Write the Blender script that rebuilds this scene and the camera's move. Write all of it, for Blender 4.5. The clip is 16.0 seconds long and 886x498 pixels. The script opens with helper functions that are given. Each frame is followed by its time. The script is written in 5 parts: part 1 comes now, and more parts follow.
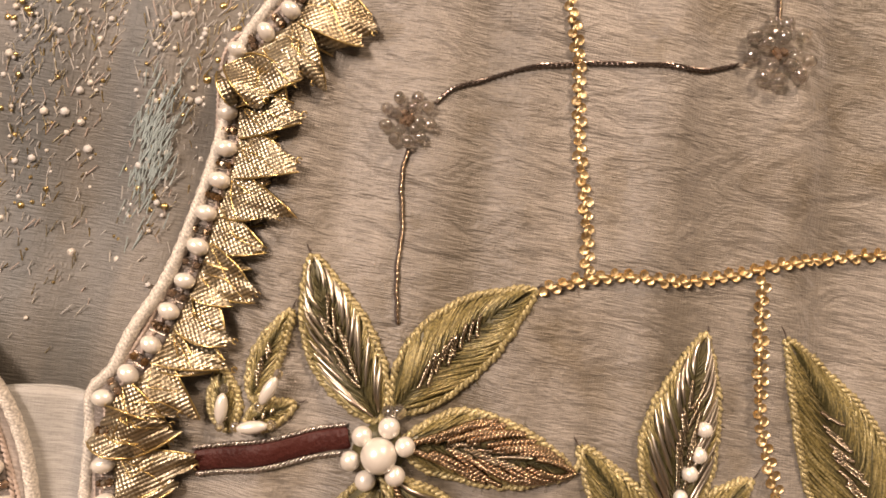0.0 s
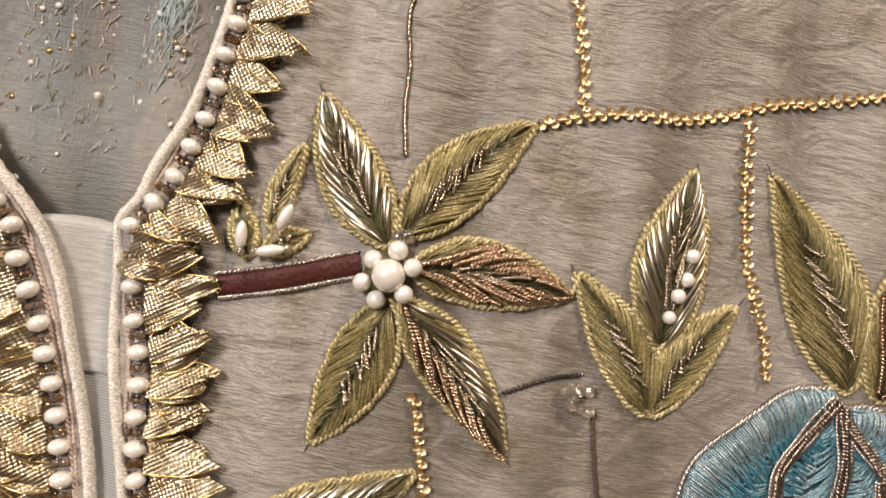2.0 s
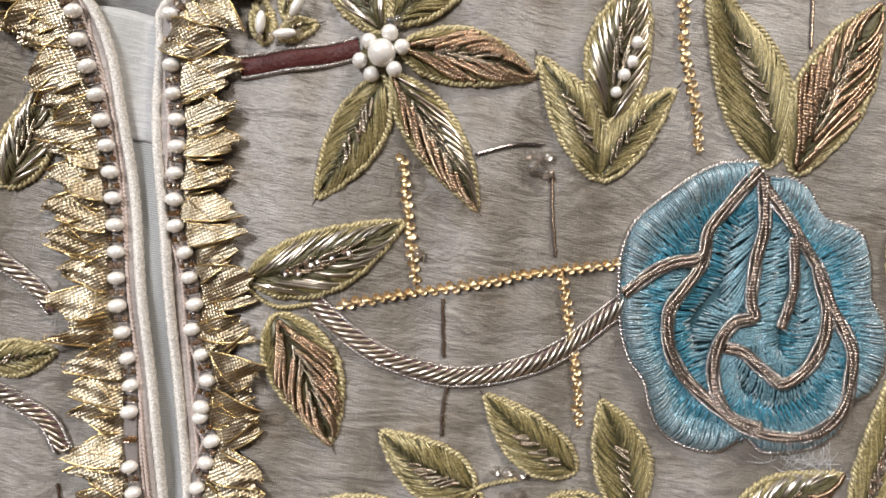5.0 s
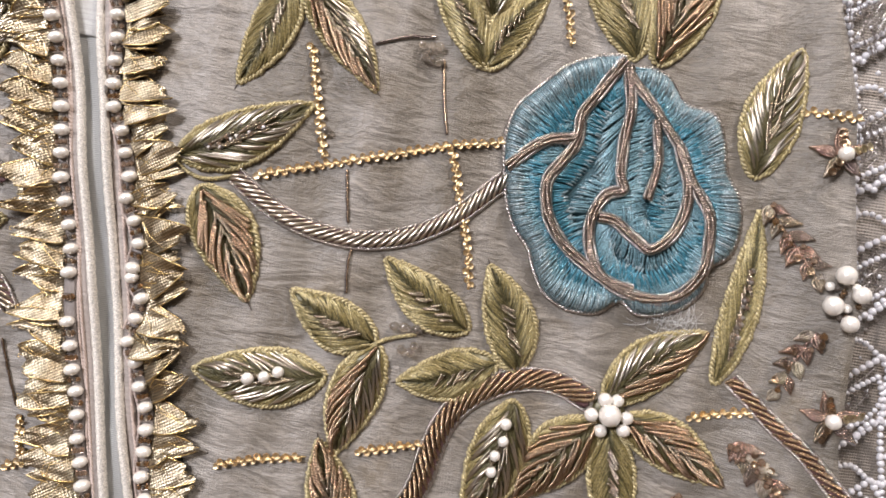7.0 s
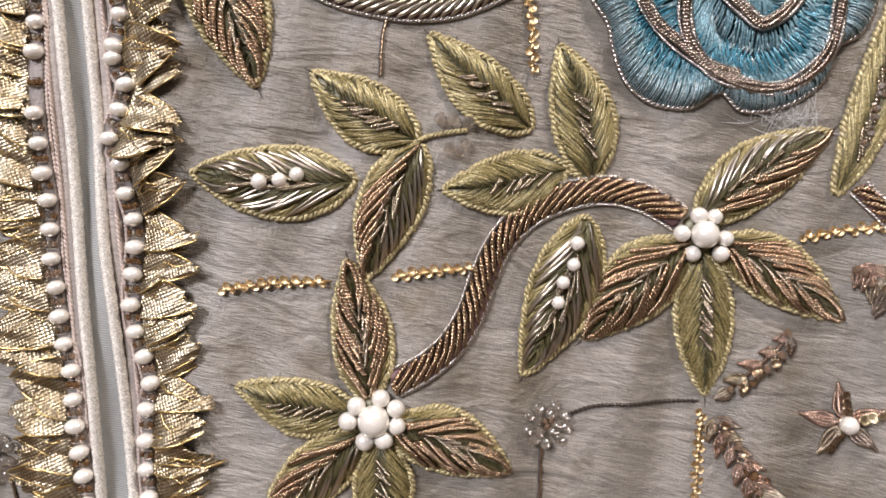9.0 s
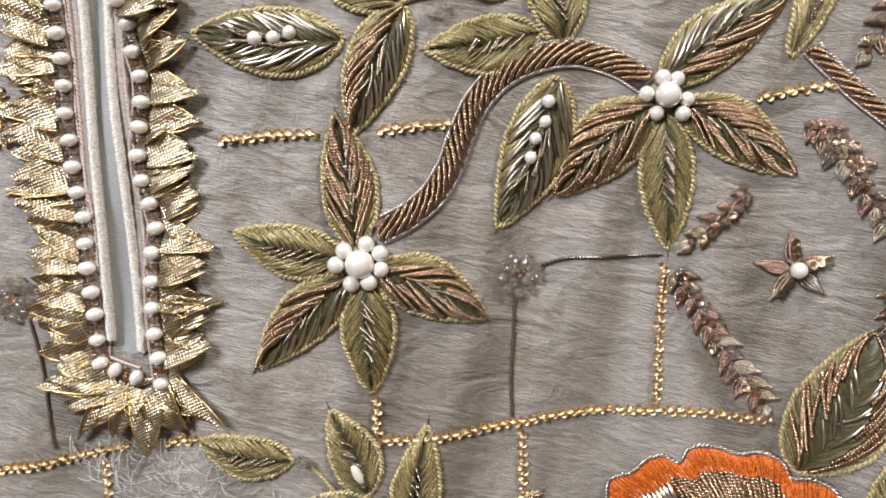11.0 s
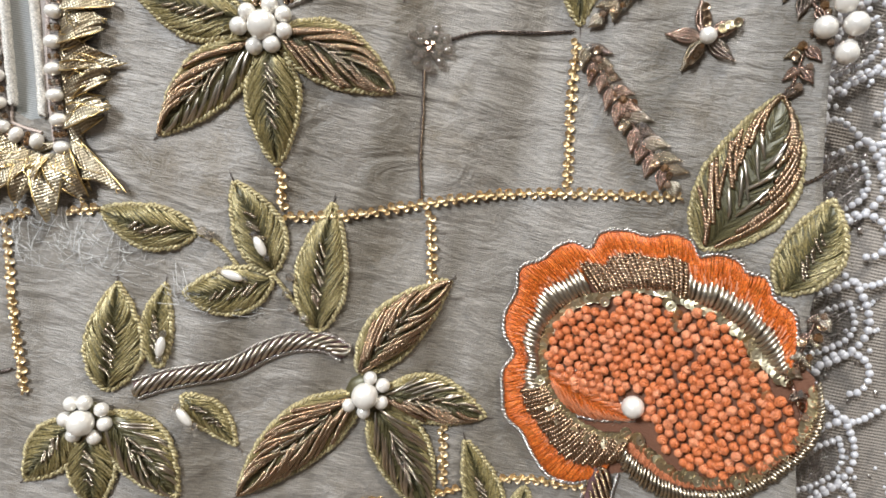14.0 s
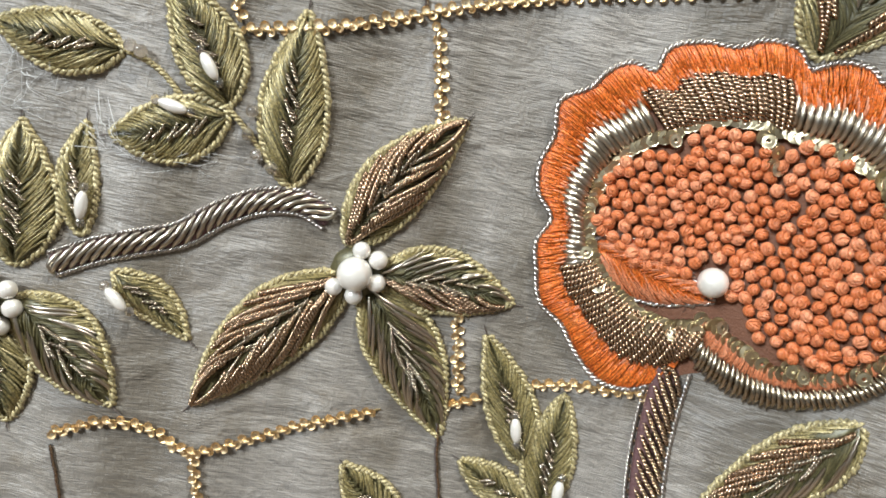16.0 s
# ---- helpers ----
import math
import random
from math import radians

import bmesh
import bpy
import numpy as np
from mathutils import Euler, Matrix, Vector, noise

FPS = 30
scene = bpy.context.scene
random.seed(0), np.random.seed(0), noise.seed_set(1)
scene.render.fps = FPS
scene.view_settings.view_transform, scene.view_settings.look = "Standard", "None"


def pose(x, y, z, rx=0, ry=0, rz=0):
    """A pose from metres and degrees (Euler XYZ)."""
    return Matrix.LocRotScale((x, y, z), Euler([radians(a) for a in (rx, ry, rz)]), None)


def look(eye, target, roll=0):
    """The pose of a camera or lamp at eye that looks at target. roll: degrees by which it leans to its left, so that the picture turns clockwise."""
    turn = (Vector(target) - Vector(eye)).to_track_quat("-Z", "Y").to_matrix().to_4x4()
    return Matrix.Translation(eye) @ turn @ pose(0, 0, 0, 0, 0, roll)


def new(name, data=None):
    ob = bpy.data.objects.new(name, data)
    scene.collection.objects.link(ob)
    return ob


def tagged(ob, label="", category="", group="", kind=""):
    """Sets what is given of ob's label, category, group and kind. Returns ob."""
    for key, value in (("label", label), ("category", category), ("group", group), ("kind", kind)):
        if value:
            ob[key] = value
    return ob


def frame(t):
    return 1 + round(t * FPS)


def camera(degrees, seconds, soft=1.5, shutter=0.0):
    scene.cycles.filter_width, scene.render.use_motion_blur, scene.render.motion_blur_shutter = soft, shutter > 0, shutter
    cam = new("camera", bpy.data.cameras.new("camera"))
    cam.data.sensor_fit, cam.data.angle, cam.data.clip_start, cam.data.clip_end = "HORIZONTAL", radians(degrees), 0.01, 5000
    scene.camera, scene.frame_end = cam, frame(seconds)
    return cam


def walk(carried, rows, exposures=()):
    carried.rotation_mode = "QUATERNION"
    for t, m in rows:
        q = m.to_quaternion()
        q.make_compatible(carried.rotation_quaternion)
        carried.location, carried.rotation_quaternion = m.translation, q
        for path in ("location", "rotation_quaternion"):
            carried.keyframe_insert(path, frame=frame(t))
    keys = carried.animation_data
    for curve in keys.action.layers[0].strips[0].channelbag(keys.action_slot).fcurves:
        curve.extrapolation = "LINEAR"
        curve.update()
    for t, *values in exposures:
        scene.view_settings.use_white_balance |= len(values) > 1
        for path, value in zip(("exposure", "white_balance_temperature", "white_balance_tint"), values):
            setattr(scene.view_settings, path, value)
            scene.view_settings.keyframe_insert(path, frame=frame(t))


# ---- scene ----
cam = camera(66.5, 16.0, soft=1.8)
PATH = [
    (0, (0.001, -0.135, 1.344), (0.079, 1.863, 1.328), 9.9),
    (0.5, (0.0, -0.14, 1.333), (0.088, 1.857, 1.272), 9.9),
    (1, (0.002, -0.147, 1.329), (0.079, 1.851, 1.268), 9.5),
    (1.5, (0.004, -0.146, 1.322), (0.082, 1.851, 1.252), 9.6),
    (2, (0.005, -0.145, 1.314), (0.09, 1.851, 1.234), 9.9),
    (2.5, (0.006, -0.148, 1.307), (0.097, 1.848, 1.225), 10.0),
    (3, (0.007, -0.153, 1.299), (0.11, 1.841, 1.193), 10.2),
    (3.5, (0.008, -0.164, 1.292), (0.087, 1.831, 1.168), 9.9),
    (4, (0.015, -0.168, 1.281), (0.084, 1.825, 1.133), 9.9),
    (4.2, (0.015, -0.17, 1.281), (0.083, 1.817, 1.062), 9.9),
    (6.3, (0.048, -0.198, 1.237), (0.071, 1.802, 1.221), 10.7),
    (6.5, (0.053, -0.202, 1.236), (0.07, 1.798, 1.21), 10.4),
    (7, (0.057, -0.205, 1.227), (0.084, 1.795, 1.19), 10.4),
    (7.5, (0.056, -0.193, 1.219), (0.1, 1.806, 1.184), 10.9),
    (8, (0.056, -0.165, 1.207), (0.126, 1.83, 1.094), 10.7),
    (8.5, (0.055, -0.16, 1.194), (0.118, 1.834, 1.052), 10.7),
    (9, (0.053, -0.167, 1.18), (0.087, 1.826, 1.022), 10.5),
    (9.5, (0.057, -0.172, 1.166), (0.057, 1.82, 0.984), 10.1),
    (9.7, (0.058, -0.174, 1.167), (0.054, 1.815, 0.952), 10.0),
    (11.8, (0.077, -0.191, 1.134), (0.107, 1.799, 0.943), 11.5),
    (12, (0.08, -0.194, 1.132), (0.111, 1.796, 0.936), 11.6),
    (12.5, (0.083, -0.206, 1.128), (0.102, 1.784, 0.933), 11.7),
    (13, (0.091, -0.202, 1.118), (0.115, 1.789, 0.927), 12.2),
    (13.5, (0.1, -0.194, 1.106), (0.104, 1.794, 0.895), 12.1),
    (14, (0.105, -0.187, 1.094), (0.112, 1.801, 0.875), 12.0),
    (14.5, (0.107, -0.166, 1.082), (0.103, 1.819, 0.839), 11.9),
    (15, (0.108, -0.144, 1.072), (0.116, 1.838, 0.803), 11.8),
    (15.5, (0.108, -0.136, 1.064), (0.096, 1.842, 0.769), 11.5),
    (16, (0.111, -0.143, 1.058), (0.101, 1.834, 0.759), 11.6),
]
EXPOSURES = [(0.0, -0.46, 9300, 27), (1.0, -0.44, 8500, 23), (2.0, -0.38, 7600, 18), (3.0, -0.38, 6900, 14), (3.7, -0.36, 6300, 10), (6.3, -0.18, 6500, 16), (9.7, -0.18, 6500, 17), (12.0, -0.05, 6250, 9), (14.5, -0.01, 6150, 7), (16.0, 0.09, 6050, 4)]
walk(cam, [(t, look(eye, target, roll)) for t, eye, target, roll in PATH], EXPOSURES)

# ---- world, lights ----
w = bpy.data.worlds.new("world")
scene.world = w
w.use_nodes = True
wn = w.node_tree.nodes
sky = wn.new("ShaderNodeTexSky")
sky.sky_type, sky.sun_disc, sky.sun_elevation, sky.sun_rotation = "NISHITA", False, radians(40), radians(200)
w.node_tree.links.new(sky.outputs[0], wn["Background"].inputs[0])
wn["Background"].inputs[1].default_value = 0.12


def area_lamp(name, size_x, size_y, watts, colour, m):
    lamp = bpy.data.lights.new(name, "AREA")
    lamp.shape, lamp.size, lamp.size_y, lamp.energy, lamp.color = "RECTANGLE", size_x, size_y, watts, colour
    ob = new(name, lamp)
    ob.matrix_world = m
    return ob


area_lamp("window_daylight", 0.8, 0.7, 114, (0.95, 0.97, 1.0), look((-1.5, -2.04, 2.28), (0.05, 0, 1.15)))
area_lamp("ceiling_lamp_light", 0.22, 0.22, 31, (1.0, 0.93, 0.84), look((0.55, -0.75, 2.66), (0.1, 0, 1.2)))


# ---- materials ----
def material(name, colour, rough=0.5, metal=0.0, vary=0.0, other=None, bump=0.0, bump_scale=2000.0, island=True, ply_sparkle=0.0, **more):
    """A surface with grain and, from piece to piece, a colour that drifts towards another one."""
    m = bpy.data.materials.new(name)
    m.use_nodes = True
    nodes, links = m.node_tree.nodes, m.node_tree.links
    b = nodes["Principled BSDF"]
    b.inputs["Roughness"].default_value, b.inputs["Metallic"].default_value = rough, metal
    for key, value in more.items():
        b.inputs[key.replace("_", " ")].default_value = value
    other = other or tuple(c * 0.6 for c in colour)
    geo = nodes.new("ShaderNodeNewGeometry" if island else "ShaderNodeObjectInfo")
    coord = nodes.new("ShaderNodeTexCoord")
    grain = nodes.new("ShaderNodeTexNoise")
    grain.inputs["Scale"].default_value, grain.inputs["Detail"].default_value = 420.0, 3.0
    links.new(coord.outputs["Object"], grain.inputs["Vector"])
    half = nodes.new("ShaderNodeMath")
    half.operation = "MULTIPLY_ADD"
    links.new(geo.outputs["Random Per Island" if island else "Random"], half.inputs[0])
    half.inputs[1].default_value = 0.65
    add = nodes.new("ShaderNodeMath")
    add.operation, add.use_clamp = "MULTIPLY_ADD", True
    links.new(grain.outputs["Fac"], add.inputs[0])
    add.inputs[1].default_value = 0.35
    links.new(half.outputs[0], add.inputs[2])
    mix = nodes.new("ShaderNodeMix")
    mix.data_type = "RGBA"
    mix.inputs["A"].default_value, mix.inputs["B"].default_value = (*colour, 1), (*other, 1)
    scale = nodes.new("ShaderNodeMath")
    scale.operation = "MULTIPLY"
    links.new(add.outputs[0], scale.inputs[0])
    scale.inputs[1].default_value = vary
    links.new(scale.outputs[0], mix.inputs["Factor"])
    links.new(mix.outputs["Result"], b.inputs["Base Color"])
    if ply_sparkle:
        # light and dark flecks under half a millimetre: sparkle of a thread's spun plies, painted in
        ply, level, times = nodes.new("ShaderNodeTexNoise"), nodes.new("ShaderNodeMapRange"), nodes.new("ShaderNodeMix")
        ply.inputs["Scale"].default_value, ply.inputs["Detail"].default_value = 2300.0, 1.0
        links.new(coord.outputs["Object"], ply.inputs["Vector"])
        for key, value in (("From Min", 0.3), ("From Max", 0.7), ("To Min", 1 - ply_sparkle), ("To Max", 1 + 0.8 * ply_sparkle)):
            level.inputs[key].default_value = value
        links.new(ply.outputs["Fac"], level.inputs["Value"])
        times.data_type, times.blend_type, times.clamp_result = "RGBA", "MULTIPLY", False
        times.inputs["Factor"].default_value = 1.0
        links.new(mix.outputs["Result"], times.inputs["A"])
        links.new(level.outputs[0], times.inputs["B"])
        links.new(times.outputs["Result"], b.inputs["Base Color"])
    if bump:
        fine = nodes.new("ShaderNodeTexNoise")
        fine.inputs["Scale"].default_value = bump_scale
        links.new(coord.outputs["Object"], fine.inputs["Vector"])
        node = nodes.new("ShaderNodeBump")
        node.inputs["Strength"].default_value, node.inputs["Distance"].default_value = bump, 0.0004
        links.new(fine.outputs["Fac"], node.inputs["Height"])
        links.new(node.outputs["Normal"], b.inputs["Normal"])
    return m


def woven(name, colour, other, threads, strength, rough=0.6, metal=0.0, shade_drift=9.0, sheen=0.0, dents=0.0, ridge=0.5, loose=False, gap_tone=0.66, turn=0.0, blots=None, creases=0.0):
    """A plain weave of that many threads a metre, each way, with slow drifts of colour; on the organza these paint in
    fold shade.
    """
    m = bpy.data.materials.new(name)
    m.use_nodes = True
    nodes, links = m.node_tree.nodes, m.node_tree.links
    b = nodes["Principled BSDF"]
    b.inputs["Roughness"].default_value, b.inputs["Metallic"].default_value = rough, metal
    b.inputs["Sheen Weight"].default_value = sheen
    coord = nodes.new("ShaderNodeTexCoord")
    aslant = nodes.new("ShaderNodeMapping")
    aslant.inputs["Rotation"].default_value = (0, radians(turn), 0)
    links.new(coord.outputs["Object"], aslant.inputs["Vector"])
    slow, fine = nodes.new("ShaderNodeTexNoise"), nodes.new("ShaderNodeTexNoise")
    slow.inputs["Scale"].default_value, slow.inputs["Detail"].default_value = shade_drift, 5.0
    fine.inputs["Scale"].default_value, fine.inputs["Detail"].default_value = 1.0, 2.0
    stretch = nodes.new("ShaderNodeMapping")
    stretch.inputs["Scale"].default_value = (1500, 1500, 2600)
    # drawn out into upright bands, which on the organza stand in for drape shadows
    hang = nodes.new("ShaderNodeMapping")
    hang.inputs["Scale"].default_value = (1.7, 1.0, 0.26)
    links.new(coord.outputs["Object"], hang.inputs["Vector"])
    links.new(hang.outputs[0], slow.inputs["Vector"])
    links.new(coord.outputs["Object"], stretch.inputs["Vector"])
    links.new(stretch.outputs[0], fine.inputs["Vector"])
    waves = []
    for axis in ("X", "Z"):
        if loose:
            turn = nodes.new("ShaderNodeMapping")
            turn.inputs["Scale"].default_value = (threads * 0.7, threads * 0.7, threads * 0.08) if axis == "X" else (threads * 0.10, threads * 0.10, threads)
            links.new(coord.outputs["Object"], turn.inputs["Vector"])
            yarn = nodes.new("ShaderNodeTexNoise")
            yarn.inputs["Scale"].default_value, yarn.inputs["Detail"].default_value = 1.0, 1.0
            links.new(turn.outputs[0], yarn.inputs["Vector"])
            sharp = nodes.new("ShaderNodeMapRange")
            sharp.inputs["From Min"].default_value, sharp.inputs["From Max"].default_value = 0.32, 0.68
            links.new(yarn.outputs["Fac"], sharp.inputs["Value"])
            if axis == "Z":
                pick, both = nodes.new("ShaderNodeTexWave"), nodes.new("ShaderNodeMix")
                pick.wave_type, pick.bands_direction = "BANDS", "Z"
                pick.inputs["Scale"].default_value, pick.inputs["Distortion"].default_value = threads * 0.9 * 2 * math.pi / 20, 1.6
                pick.inputs["Detail"].default_value, pick.inputs["Detail Scale"].default_value = 1.0, 0.12
                links.new(coord.outputs["Object"], pick.inputs["Vector"])
                both.inputs["Factor"].default_value = 0.15
                links.new(sharp.outputs[0], both.inputs["A"])
                links.new(pick.outputs["Fac"], both.inputs["B"])
                sharp = both
            waves.append(sharp)
            continue
        wave = nodes.new("ShaderNodeTexWave")
        wave.wave_type, wave.bands_direction = "BANDS", axis
        wave.inputs["Scale"].default_value = threads * 2 * math.pi / 20
        wave.inputs["Distortion"].default_value, wave.inputs["Detail Scale"].default_value = 1.2, 0.5
        links.new(aslant.outputs[0], wave.inputs["Vector"])
        waves.append(wave)
    top = nodes.new("ShaderNodeMath")
    top.operation = "MULTIPLY_ADD"
    links.new(waves[0].outputs[0 if loose else "Fac"], top.inputs[0])
    top.inputs[1].default_value = ridge
    links.new(waves[1].outputs[0 if loose else "Fac"], top.inputs[2])
    mix, mix2 = nodes.new("ShaderNodeMix"), nodes.new("ShaderNodeMix")
    for x in (mix, mix2):
        x.data_type = "RGBA"
    mix.inputs["A"].default_value, mix.inputs["B"].default_value = (*colour, 1), (*other, 1)
    ramp = nodes.new("ShaderNodeValToRGB")
    ramp.color_ramp.elements[0].position, ramp.color_ramp.elements[1].position = 0.40, 0.61
    links.new(slow.outputs["Fac"], ramp.inputs[0])
    links.new(ramp.outputs[0], mix.inputs["Factor"])
    links.new(mix.outputs["Result"], mix2.inputs["A"])
    dark = nodes.new("ShaderNodeMix")
    dark.data_type, dark.blend_type = "RGBA", "MULTIPLY"
    dark.inputs["Factor"].default_value = 1.0
    links.new(mix.outputs["Result"], dark.inputs["A"])
    dark.inputs["B"].default_value = (gap_tone, gap_tone, gap_tone, 1)
    links.new(dark.outputs["Result"], mix2.inputs["B"])
    # gaps between the threads show the darker layer beneath
    gap, uneven = nodes.new("ShaderNodeMath"), nodes.new("ShaderNodeMapRange")
    gap.operation = "MULTIPLY"
    uneven.inputs["From Min"].default_value, uneven.inputs["From Max"].default_value, uneven.inputs["To Min"].default_value = 0.28, 0.74, 0.45
    links.new(fine.outputs["Fac"], uneven.inputs["Value"])
    low = nodes.new("ShaderNodeMapRange")
    low.inputs["To Min"].default_value, low.inputs["To Max"].default_value = 1.0, 0.0
    links.new(waves[1].outputs[0 if loose else "Fac"], low.inputs["Value"])
    links.new(low.outputs[0], gap.inputs[0])
    links.new(uneven.outputs[0], gap.inputs[1])
    links.new(gap.outputs[0], mix2.inputs["Factor"])
    links.new(mix2.outputs["Result"], b.inputs["Base Color"])
    if blots:
        # old stains, in blots of a centimetre or two with soft, broken edges
        blot, where, soil = nodes.new("ShaderNodeTexNoise"), nodes.new("ShaderNodeMapRange"), nodes.new("ShaderNodeMix")
        blot.inputs["Scale"].default_value, blot.inputs["Detail"].default_value, blot.inputs["Roughness"].default_value = 42.0, 6.0, 0.62
        links.new(coord.outputs["Object"], blot.inputs["Vector"])
        where.inputs["From Min"].default_value, where.inputs["From Max"].default_value = 0.52, 0.68
        links.new(blot.outputs["Fac"], where.inputs["Value"])
        soil.data_type, soil.blend_type = "RGBA", "MULTIPLY"
        links.new(where.outputs[0], soil.inputs["Factor"])
        links.new(mix2.outputs["Result"], soil.inputs["A"])
        soil.inputs["B"].default_value = (*blots, 1)
        links.new(soil.outputs["Result"], b.inputs["Base Color"])
    bump = nodes.new("ShaderNodeBump")
    bump.inputs["Strength"].default_value, bump.inputs["Distance"].default_value = strength, 0.00025
    links.new(top.outputs[0], bump.inputs["Height"])
    if dents:
        dent = nodes.new("ShaderNodeTexNoise")
        dent.inputs["Scale"].default_value = 150.0
        links.new(coord.outputs["Object"], dent.inputs["Vector"])
        big = nodes.new("ShaderNodeBump")
        big.inputs["Strength"].default_value, big.inputs["Distance"].default_value = dents, 0.0025
        links.new(dent.outputs["Fac"], big.inputs["Height"])
        links.new(big.outputs["Normal"], bump.inputs["Normal"])
    if creases:
        # puckers that the stitching draws into the cloth
        fold, pull = nodes.new("ShaderNodeTexNoise"), nodes.new("ShaderNodeMapping")
        pull.inputs["Scale"].default_value, pull.inputs["Rotation"].default_value = (55, 55, 120), (0, radians(14), 0)
        fold.inputs["Scale"].default_value, fold.inputs["Detail"].default_value, fold.inputs["Distortion"].default_value = 1.0, 3.0, 1.1
        links.new(coord.outputs["Object"], pull.inputs["Vector"])
        links.new(pull.outputs[0], fold.inputs["Vector"])
        big = nodes.new("ShaderNodeBump")
        big.inputs["Strength"].default_value, big.inputs["Distance"].default_value = creases, 0.004
        links.new(fold.outputs["Fac"], big.inputs["Height"])
        links.new(big.outputs["Normal"], bump.inputs["Normal"])
    links.new(bump.outputs["Normal"], b.inputs["Normal"])
    return m


# second colour: shade of the hanging folds and the layer showing through, painted in
ORGANZA = woven("organza", (0.306, 0.278, 0.244), (0.166, 0.142, 0.110), 3000, 0.55, 0.46, shade_drift=26, sheen=0.25, loose=True, gap_tone=0.5, blots=(0.66, 0.60, 0.50), creases=0.5)
LINING = woven("lining", (0.165, 0.150, 0.127), (0.088, 0.092, 0.086), 3000, 0.3, 0.5, shade_drift=34, loose=True, gap_tone=0.6, blots=(0.72, 0.68, 0.60))
RIB = woven("ribbed_facing", (0.43, 0.43, 0.405), (0.35, 0.352, 0.335), 1700, 0.5, 0.55, shade_drift=20, ridge=0.1, gap_tone=0.6)
FACING = woven("pale_facing", (0.455, 0.45, 0.425), (0.385, 0.38, 0.36), 2600, 0.3, 0.5, shade_drift=20, loose=True)
BINDING = woven("binding_cloth", (0.40, 0.345, 0.305), (0.31, 0.265, 0.235), 2600, 0.4, 0.55, shade_drift=40, loose=True)
GOTA = woven("gold_ribbon", (0.59, 0.51, 0.37), (0.32, 0.25, 0.155), 1200, 0.4, 0.36, metal=1.0, shade_drift=110, dents=0.34, ridge=1.0, turn=33, gap_tone=0.34)
NET = woven("net_fabric", (0.40, 0.355, 0.31), (0.27, 0.235, 0.20), 1000, 0.8, 0.7, shade_drift=10)
OLIVE = material("olive_silk", (0.70, 0.60, 0.345), 0.32, 0.32, vary=1.0, other=(0.23, 0.185, 0.075), ply_sparkle=0.6)
OLIVE_DARK = material("dark_olive_silk", (0.29, 0.24, 0.11), 0.4, 0.2, vary=0.95, other=(0.075, 0.066, 0.028), ply_sparkle=0.4)
OLIVE_EDGE = material("yellow_olive_cord", (0.70, 0.61, 0.375), 0.38, 0.2, vary=0.9, other=(0.36, 0.295, 0.145), ply_sparkle=0.65)
SILVER = material("silver_coil", (0.80, 0.76, 0.68), 0.29, 1.0, vary=0.9, other=(0.42, 0.36, 0.28))
BRONZE = material("bronze_coil", (0.61, 0.46, 0.32), 0.27, 1.0, vary=0.9, other=(0.30, 0.205, 0.13))
ANTIQUE = material("antique_coil", (0.62, 0.55, 0.44), 0.27, 1.0, vary=0.85, other=(0.32, 0.26, 0.185))
CORD = material("silver_cord", (0.66, 0.62, 0.58), 0.3, 1.0, vary=0.7, other=(0.40, 0.35, 0.32), ply_sparkle=0.35)
GOLD = material("gold_sequin", (1.0, 0.88, 0.66), 0.4, 1.0, vary=1.0, other=(0.70, 0.53, 0.30), island=False)
PALE_GOLD = material("pale_sequin", (0.92, 0.86, 0.70), 0.36, 1.0, vary=0.9, other=(0.55, 0.47, 0.30), island=False)
GOLD_WIRE = material("gold_wire", (0.82, 0.66, 0.36), 0.28, 1.0, vary=0.8, other=(0.52, 0.36, 0.14))
PEARL = material("pearl", (0.80, 0.77, 0.72), 0.28, 0.25, vary=0.6, other=(0.72, 0.67, 0.59), island=False, Coat_Weight=1.0, Coat_Roughness=0.06)
PIPING = material("cream_piping", (0.70, 0.665, 0.61), 0.5, 0.0, vary=0.7, other=(0.50, 0.46, 0.40), ply_sparkle=0.4)
BRAID = material("grey_braid", (0.30, 0.26, 0.235), 0.5, 0.2, vary=0.8, bump=0.6)
PINK = material("pink_stitch", (0.66, 0.53, 0.46), 0.5, vary=0.7)
CRYSTAL = material("crystal_bead", (0.95, 0.92, 0.88), 0.02, vary=0.6, other=(0.80, 0.70, 0.58), island=False, Transmission_Weight=0.95, IOR=1.52, Coat_Weight=1.0, Coat_IOR=1.9, Coat_Roughness=0.03)
SMOKE = material("smoky_stone", (0.52, 0.48, 0.46), 0.06, 0.75, vary=0.9, other=(0.34, 0.22, 0.14), Coat_Weight=0.6)
AMBER = material("amber_stone", (0.62, 0.40, 0.18), 0.08, 0.8, vary=0.9, other=(0.24, 0.13, 0.06), Coat_Weight=0.6)
BROWN_COIL = material("brown_coil", (0.48, 0.40, 0.335), 0.27, 1.0, vary=0.9, other=(0.24, 0.19, 0.155))
PINK_BRONZE = material("pink_bronze_coil", (0.76, 0.62, 0.52), 0.24, 1.0, vary=0.9, other=(0.32, 0.215, 0.165))
GUNMETAL = material("gunmetal_bead", (0.30, 0.27, 0.25), 0.22, 0.9, vary=0.9, other=(0.13, 0.10, 0.085))
BROWN = material("brown_thread", (0.11, 0.078, 0.06), 0.6, vary=0.8, other=(0.055, 0.04, 0.034), bump=0.6)
MAROON = material("maroon_velvet", (0.040, 0.0085, 0.006), 0.5, vary=0.7, other=(0.07, 0.018, 0.015), bump=1.0, bump_scale=900, Specular_IOR_Level=0.2)
